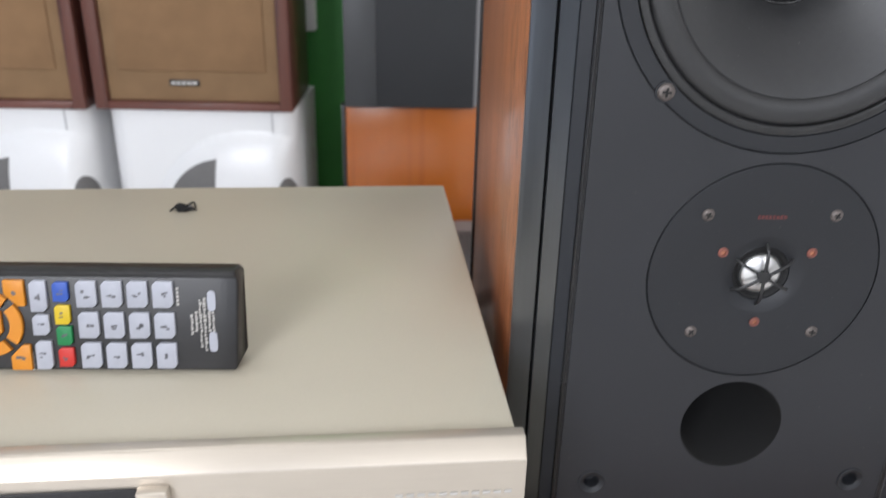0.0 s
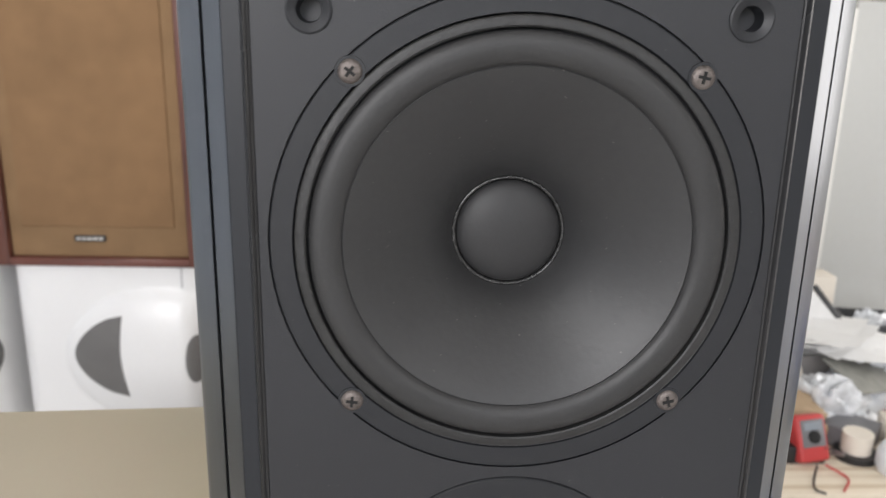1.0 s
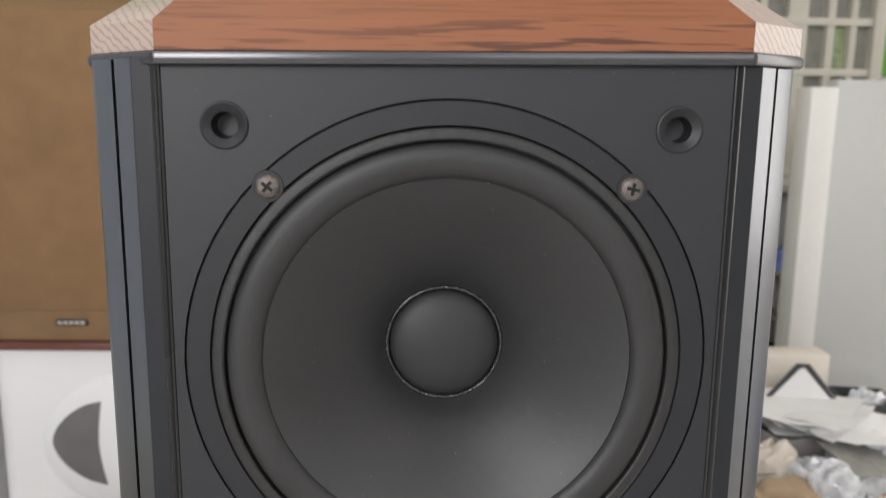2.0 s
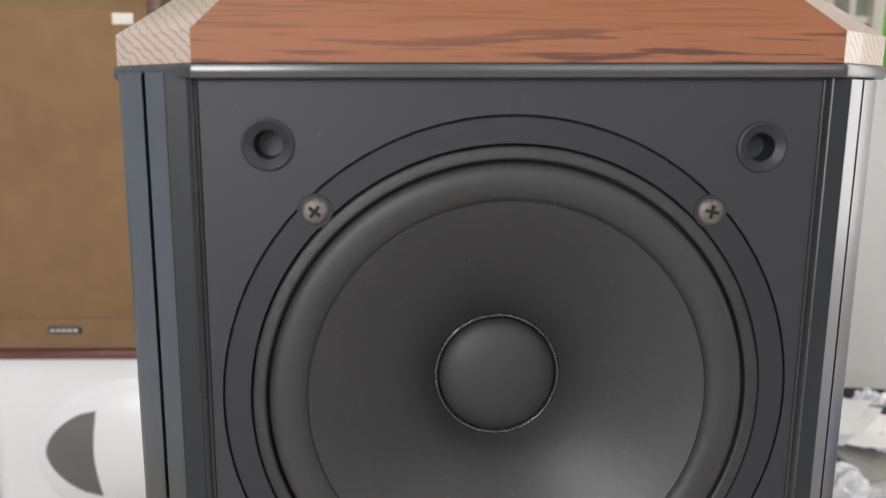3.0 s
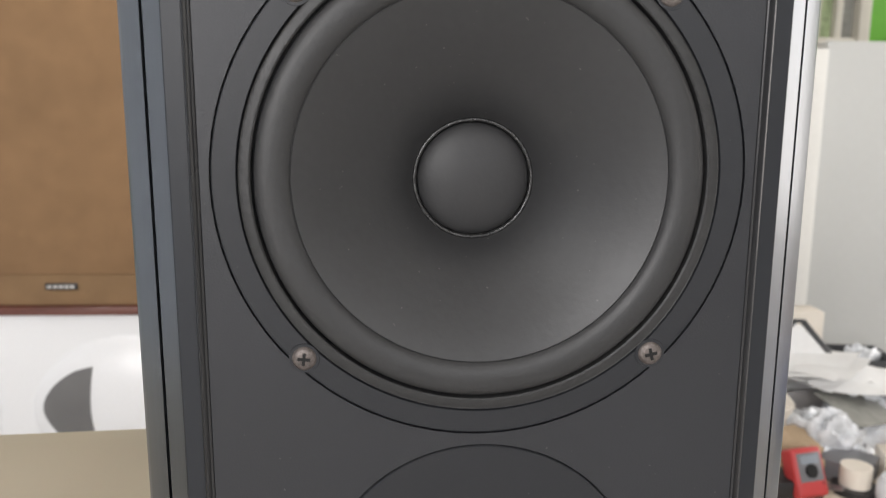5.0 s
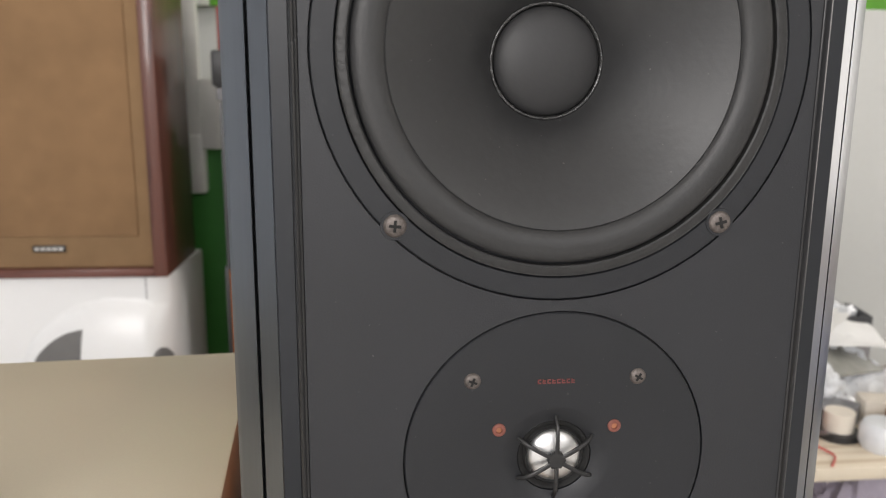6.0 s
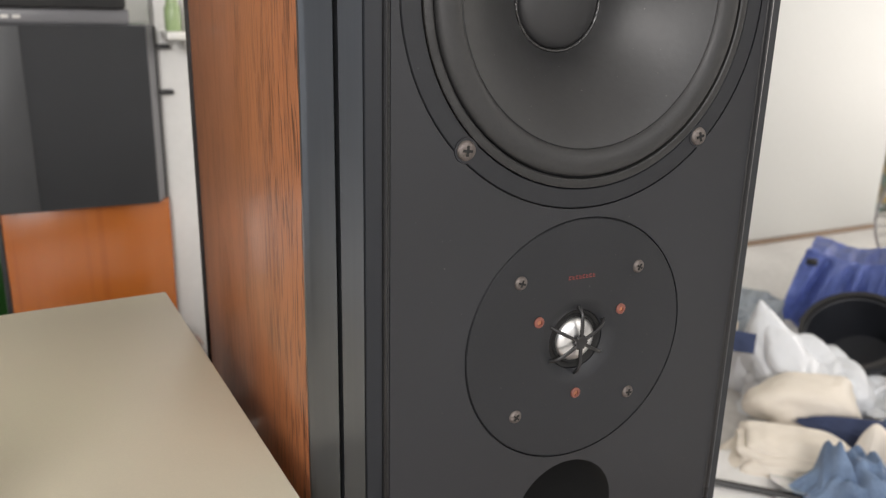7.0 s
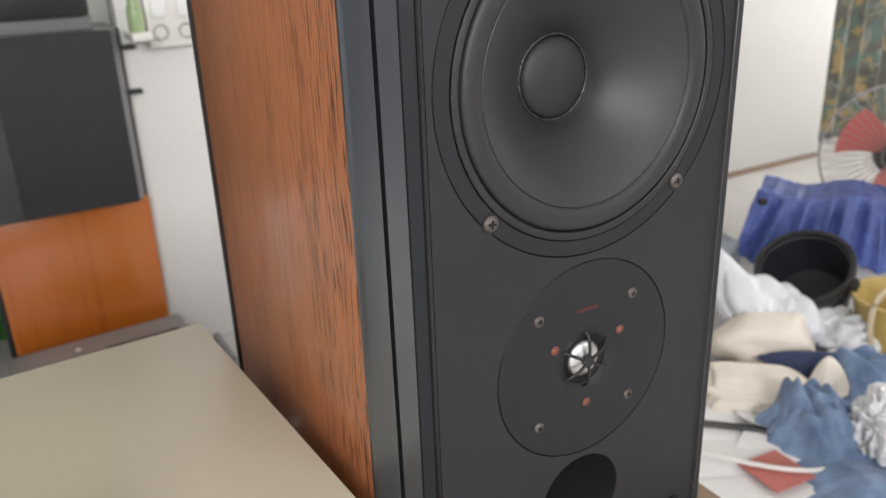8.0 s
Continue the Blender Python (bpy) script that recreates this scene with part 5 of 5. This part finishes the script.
gb = thing("green_box", pose(0.835, 0.80, BZ, 0, 0, -20), "white carton with one bright green face", "carton")
part("carton", box(-0.045, 0.075, -0.03, 0.05, 0.0, 0.09, 0.002), "paper", gb)
part("green_face", box(-0.0445, 0.01, -0.0325, -0.0305, 0.003, 0.087), "green", gb, "bright green printed face")
single("ball_of_tape", moved(lathe([(0, 0), (0.03, 0), (0.036, 0.01), (0.036, 0.035), (0.03, 0.045), (0, 0.045)], 28), pose(0, 0, 0, 90)), "poly", pose(0.745, 0.77, BZ), "roll of pale tape on the bench edge", "tape roll")

# cloths under and beside the bench
single("lilac_cloth", crumple(0.26, 0.22, 0.13, 21, 32, 4, 0.5), "lilac", pose(0.80, 0.90, FLOOR), "pale lilac cloth heaped under the bench", "cloth")
single("grey_cloth", crumple(0.40, 0.34, 0.12, 22, 36, 4, 0.5), "greycloth", pose(1.16, 1.0, FLOOR), "grey-blue cloth heaped on the floor", "cloth")

# ---- the heap on the floor ----
wb = thing("white_bag", pose(1.045, 0.655, FLOOR), "slack white plastic bag with cream foam inside, on the floor", "plastic bag")
bag = crumple(0.29, 0.30, 0.15, 31, 64, 2.6, 0.34)
for v in bag.verts:
    # one corner of the mouth stands up in a point
    d = Vector((v.co.x + 0.020, v.co.y - 0.050, 0)).length
    up = max(0.0, v.co.z) * max(0.0, 1 - d / 0.11) ** 1.3
    v.co += Vector((-0.30 * up, 0.20 * up, 0.85 * up))
part("bag_body", bag, "poly", wb, "", 60)
part("foam_sheet", moved(crumple(0.20, 0.13, 0.07, 37, 40, 1.3, 0.16, 0.75), pose(-0.075, -0.080, 0.045, 30, 0, -40)), "foam", wb, "cream foam sheet showing through", 60)
part("printed_patch", moved(sheet(0.05, 0.04, 39, 0.006), pose(-0.150, 0.02, 0.150, 60, 0, -50)), "navy", wb, "dark blue printed patch")
single("white_bag", crumple(0.24, 0.16, 0.08, 32, 40, 4, 0.4), "poly", pose(1.19, 0.54, FLOOR), "small white plastic bag on the floor", "plastic bag")
single("foam_bag", crumple(0.26, 0.13, 0.060, 33, 48, 2.2, 0.22, 0.6), "foam", pose(0.835, 0.475, FLOOR, 0, 0, -40), "cream foam sheet bundled in film", "foam bundle")
dt = thing("denim_trousers", pose(0.815, 0.275, FLOOR, 0, 0, 0), "crumpled blue denim trousers on the floor", "trousers")
part("leg", moved(drape(0.21, 0.20, 0.085, 41, 22, 0.0085, 2.2, 0.7), pose(0.0, 0.05, 0, 0, 0, -30)), "denim", dt, "", 60)
part("leg", moved(drape(0.30, 0.22, 0.055, 45, 14, 0.010, 2.4, 0.6), pose(-0.02, -0.075, 0, 0, 0, -25)), "denim", dt, "", 60)
part("waistband", moved(drape(0.13, 0.09, 0.085, 48, 14, 0.007, 2.2, 0.8, res=48), pose(-0.02, 0.085, 0.025, 0, 0, -45)), "denim", dt, "bunched waistband", 60)
part("seam", tube([(-0.055, 0.055, 0.045), (-0.03, 0.02, 0.058), (0.0, -0.01, 0.055), (0.04, -0.04, 0.040)], 0.0022, 6), "greycloth", dt, "pale stitched seam")
part("black_trim", drape(0.12, 0.045, 0.07, 52, 4, 0.012, 0.4, 0.4, res=32), "helmet", dt, "dark inner lining").matrix_basis = pose(0.055, -0.055, 0.03, 0, 0, -40)
ds = thing("denim_shirt", pose(1.02, 0.385, FLOOR, 0, 0, -30), "rumpled blue denim shirt on the heap", "shirt")
part("shirt_body", drape(0.20, 0.15, 0.09, 42, 16, 0.009, 2.1, 0.7), "denim", ds, "", 60)
part("sleeve", moved(drape(0.10, 0.13, 0.10, 46, 10, 0.009, 2.0, 0.6, res=44), pose(0.01, 0.03, 0.0, 0, 0, 40)), "denim", ds, "", 60)
part("lining", moved(drape(0.08, 0.06, 0.09, 47, 4, 0.012, 0.3, 0.5, res=32), pose(-0.085, -0.03, 0.03)), "foam", ds, "pale lining", 60)
flap = crumple(0.24, 0.11, 0.10, 43, 44, 1.6, 0.22)
for v in flap.verts:
    # tapers to a point that pokes out over the heap
    u = min(1.0, max(0.0, v.co.x / 0.24 + 0.5))
    v.co.y *= 0.10 + 0.90 * u
    v.co.z = v.co.z * (0.12 + 0.88 * u) + 0.055 * (1 - u)
single("navy_cloth", flap, "navy", pose(0.965, 0.445, FLOOR, 0, 0, -50), "folded navy blue cloth with a pointed corner", "cloth", sharp=60)
single("clear_film", crumple(0.16, 0.15, 0.085, 44, 64, 4.5, 0.42), "film", pose(0.850, 0.235, FLOOR + 0.045), "crinkled clear plastic film over the trousers", "plastic film", sharp=25)
rb = thing("royal_blue_cover", pose(1.545, 0.835, FLOOR, 0, 0, -50), "royal blue nylon cover draped over a box", "nylon cover")
cloth = bmesh.new()
cols = []
for i in range(97):
    u = i / 96 - 0.5
    row = []
    for j in range(49):
        v = j / 48
        lean = 0.10 * u * v
        fold = 0.017 * math.sin(34 * u + 5 * math.sin(3.1 * u + 1.4 * v) + 1.2 * v) + 0.009 * math.sin(81 * u + 7 * v)
        if v < 0.3:
            y, z = 0.17 * (1 - v / 0.3), 0.178 + 0.010 * math.sin(9 * u) + 0.3 * fold * (v / 0.3)
        else:
            w = (v - 0.3) / 0.7
            y, z = -0.035 * w - fold * min(1.0, w * 3) + 0.03 * abs(u), 0.185 + 0.010 * math.sin(9 * u) - 0.185 * w
        z += 0.006 * noise.noise(Vector((u * 14, v * 9, 3.0)))
        row.append(cloth.verts.new((0.33 * u * (1 + 0.14 * v) + lean, y - 0.010 * (1 if v >= 0.3 else v / 0.3), max(z, 0.001))))
    cols.append(row)
for p, q in zip(cols, cols[1:]):
    for j in range(48):
        cloth.faces.new((p[j], q[j], q[j + 1], p[j + 1]))
bmesh.ops.solidify(cloth, geom=cloth.faces[:], thickness=0.003)
part("drape", cloth, "royal", rb, "", 70)
part("box_inside", box(-0.150, 0.150, 0.03, 0.165, 0.0, 0.162, 0.004), "cardboard", rb)
part("corner_tab", box(-0.186, -0.160, -0.016, -0.004, 0.155, 0.172, 0.003), "black", rb, "small black corner tab")
hm = thing("black_tub", pose(1.225, 0.665, FLOOR + 0.084, -58, 0, -78) @ Matrix.Scale(0.84, 4), "black round open tub lying tilted on the heap", "tub")
part("shell", lathe([(0.0, 0.10), (0.075, 0.095), (0.10, 0.06), (0.112, 0.0), (0.114, -0.02), (0.118, -0.022), (0.118, -0.032), (0.115, -0.036), (0.122, -0.06), (0.118, -0.066), (0.108, -0.06), (0.098, 0.0), (0.085, 0.05), (0.0, 0.062)], 56), "helmet", hm)
part("rim", lathe([(0.118, -0.055), (0.128, -0.062), (0.126, -0.074), (0.114, -0.072), (0.112, -0.058)], 56, True), "black", hm)
for q in (-1, 1):
    part("lug", moved(box(-0.016, 0.016, -0.058, -0.030, 0.0, 0.022, 0.005), pose(0, 0, 0, 0, 90 * q, 0) @ Matrix.Translation((0, 0, 0.116))), "black", hm)
bkt = thing("yellow_basket", pose(1.285, 0.475, FLOOR, 0, 0, -30), "ochre plastic basket with tan tubing", "basket")
part("basket", moved(lathe([(0, 0), (0.075, 0), (0.082, 0.006), (0.10, 0.095), (0.106, 0.098), (0.106, 0.106), (0.098, 0.106), (0.092, 0.098), (0.076, 0.010), (0, 0.010)], 48), pose(0, 0, 0, 90)), "yellow", bkt)
for k in range(4):
    a = radians(-150 + 38 * k)
    c, q = math.cos(a), math.sin(a)
    part("tubing", tube([(0.092 * c, 0.092 * q, 0.005), (0.112 * c, 0.112 * q, 0.06), (0.108 * c, 0.108 * q, 0.118), (0.06 * c, 0.06 * q, 0.135), (0.02 * c, 0.02 * q, 0.08)], 0.0065, 8), "tan", bkt)
single("compact_disc", moved(lathe([(0.0075, 0.0), (0.06, 0.0), (0.06, 0.0012), (0.0075, 0.0012)], 64, True), pose(0, 0, 0, 90)), "disc", pose(0.792, 0.408, FLOOR + 0.022, -8, 10, 0), "shiny compact disc lying on papers", "disc")
single("black_cable", tube([(0.45, 0.62, FLOOR + 0.02), (0.60, 0.53, FLOOR + 0.02), (0.693, 0.447, FLOOR + 0.02), (0.764, 0.366, FLOOR + 0.022), (0.80, 0.32, FLOOR + 0.02)], 0.006, 8), "black", Matrix(), "thick black cable across the floor", "cable")
single("white_cable", tube([(0.45, 0.56, FLOOR + 0.020), (0.55, 0.46, FLOOR + 0.022), (0.605, 0.382, FLOOR + 0.030), (0.645, 0.318, FLOOR + 0.032), (0.690, 0.275, FLOOR + 0.030), (0.74, 0.262, FLOOR + 0.02), (0.79, 0.25, FLOOR + 0.02)], 0.0042, 8), "frame", Matrix(), "white cable lying over papers", "cable")
for k in range(5):
    single("floor_sheet", sheet(0.34, 0.26, 20 + k, 0.012), "paper", pose(0.55 + 0.11 * k, 0.34 + 0.03 * (k % 3), FLOOR + 0.001 + 0.003 * k, 0, 0, rng.uniform(-30, 30)), "white paper sheet spread on the floor", "paper", "floor papers")
single("red_paper", sheet(0.085, 0.085, 31, 0.006), "redpaper", pose(0.668, 0.300, FLOOR + 0.02, 0, 0, -5), "faded red paper scrap on the floor", "paper")
single("grey_rod", tube([(0.98, 0.47, FLOOR + 0.02), (1.12, 0.42, FLOOR + 0.03)], 0.008, 8, smooth=1), "greyplastic", Matrix(), "short grey rod in the heap", "rod")

# ---- fan and curtain ----
fan = thing("pedestal_fan", pose(1.865, 0.875, FLOOR, 0, 0, -58) @ Matrix.Scale(1.06, 4), "pedestal fan with red blades in a grey wire cage", "fan")
FH = 0.222
part("base", moved(lathe([(0, 0), (0.15, 0), (0.15, 0.015), (0.04, 0.04), (0, 0.04)], 40), pose(0, 0, 0, 90)), "white", fan)
part("pole", moved(lathe([(0, 0.04), (0.016, 0.04), (0.016, FH - 0.05), (0, FH - 0.05)], 20), pose(0, 0, 0, 90)), "frame", fan)
HB = pose(0, 0, FH, -8, 0, 0)
part("motor", moved(lathe([(0, 0.03), (0.055, 0.03), (0.06, 0.08), (0.04, 0.15), (0, 0.155)], 32), HB), "black", fan)
for k in range(3):
    bl = bmesh.new()
    rows = []
    for i in range(9):
        r = 0.03 + 0.12 * i / 8
        row = []
        for j in range(7):
            a = radians(120 * k) + (j / 6 - 0.5) * (1.15 - 0.2 * i / 8) + 0.25 * i / 8 + 0.35
            row.append((r * math.cos(a), -0.012 + 0.03 * (j / 6 - 0.5), r * math.sin(a)))
        rows.append(row)
    for off in (0.0, 0.002):
        g = [[bl.verts.new((x, y + off, z)) for x, y, z in row] for row in rows]
        for i in range(8):
            for j in range(6):
                bl.faces.new((g[i][j], g[i + 1][j], g[i + 1][j + 1], g[i][j + 1]))
    part("blade", moved(bl, HB), "fanred", fan, "translucent red blade")
part("hub", moved(lathe([(0, -0.05), (0.034, -0.048), (0.038, -0.03), (0.036, 0.01), (0, 0.01)], 32), HB), "black", fan, "black hub cap")
wire = mesh_of(tube([(0.03, -0.062, 0.0), (0.12, -0.058, 0.0), (0.175, -0.035, 0.0), (0.185, 0.0, 0.0), (0.17, 0.04, 0.0), (0.06, 0.065, 0.0)], 0.0009, 4, None, 3), "cage_wire", 60)
for k in range(44):
    part("cage_wire", wire, "wire", fan).matrix_basis = HB @ pose(0, 0, 0, 0, 360 * k / 44, 0)
part("cage_rim", moved(lathe([(0.184, -0.004), (0.19, -0.004), (0.19, 0.004), (0.184, 0.004)], 64, True), HB), "wire", fan)

cur = bmesh.new()
g = []
for i in range(61):
    row = []
    for j in range(3):
        y = 2.53 + 0.95 * i / 60
        z = -0.742 + 2.4 * j / 2
        row.append(cur.verts.new((y, 1.66 - 0.03 * math.sin(i * 0.8 + 0.6 * math.sin(i * 0.4)), z + 0.008 * math.sin(i * 0.7))))
    g.append(row)
for i in range(60):
    for j in range(2):
        cur.faces.new((g[i][j], g[i + 1][j], g[i + 1][j + 1], g[i][j + 1]))
ex = bmesh.ops.solidify(cur, geom=cur.faces[:], thickness=0.003)
single("curtain", cur, "curtain", Matrix(), "grey-green curtain with ochre flowers hanging by the wall", "curtain")
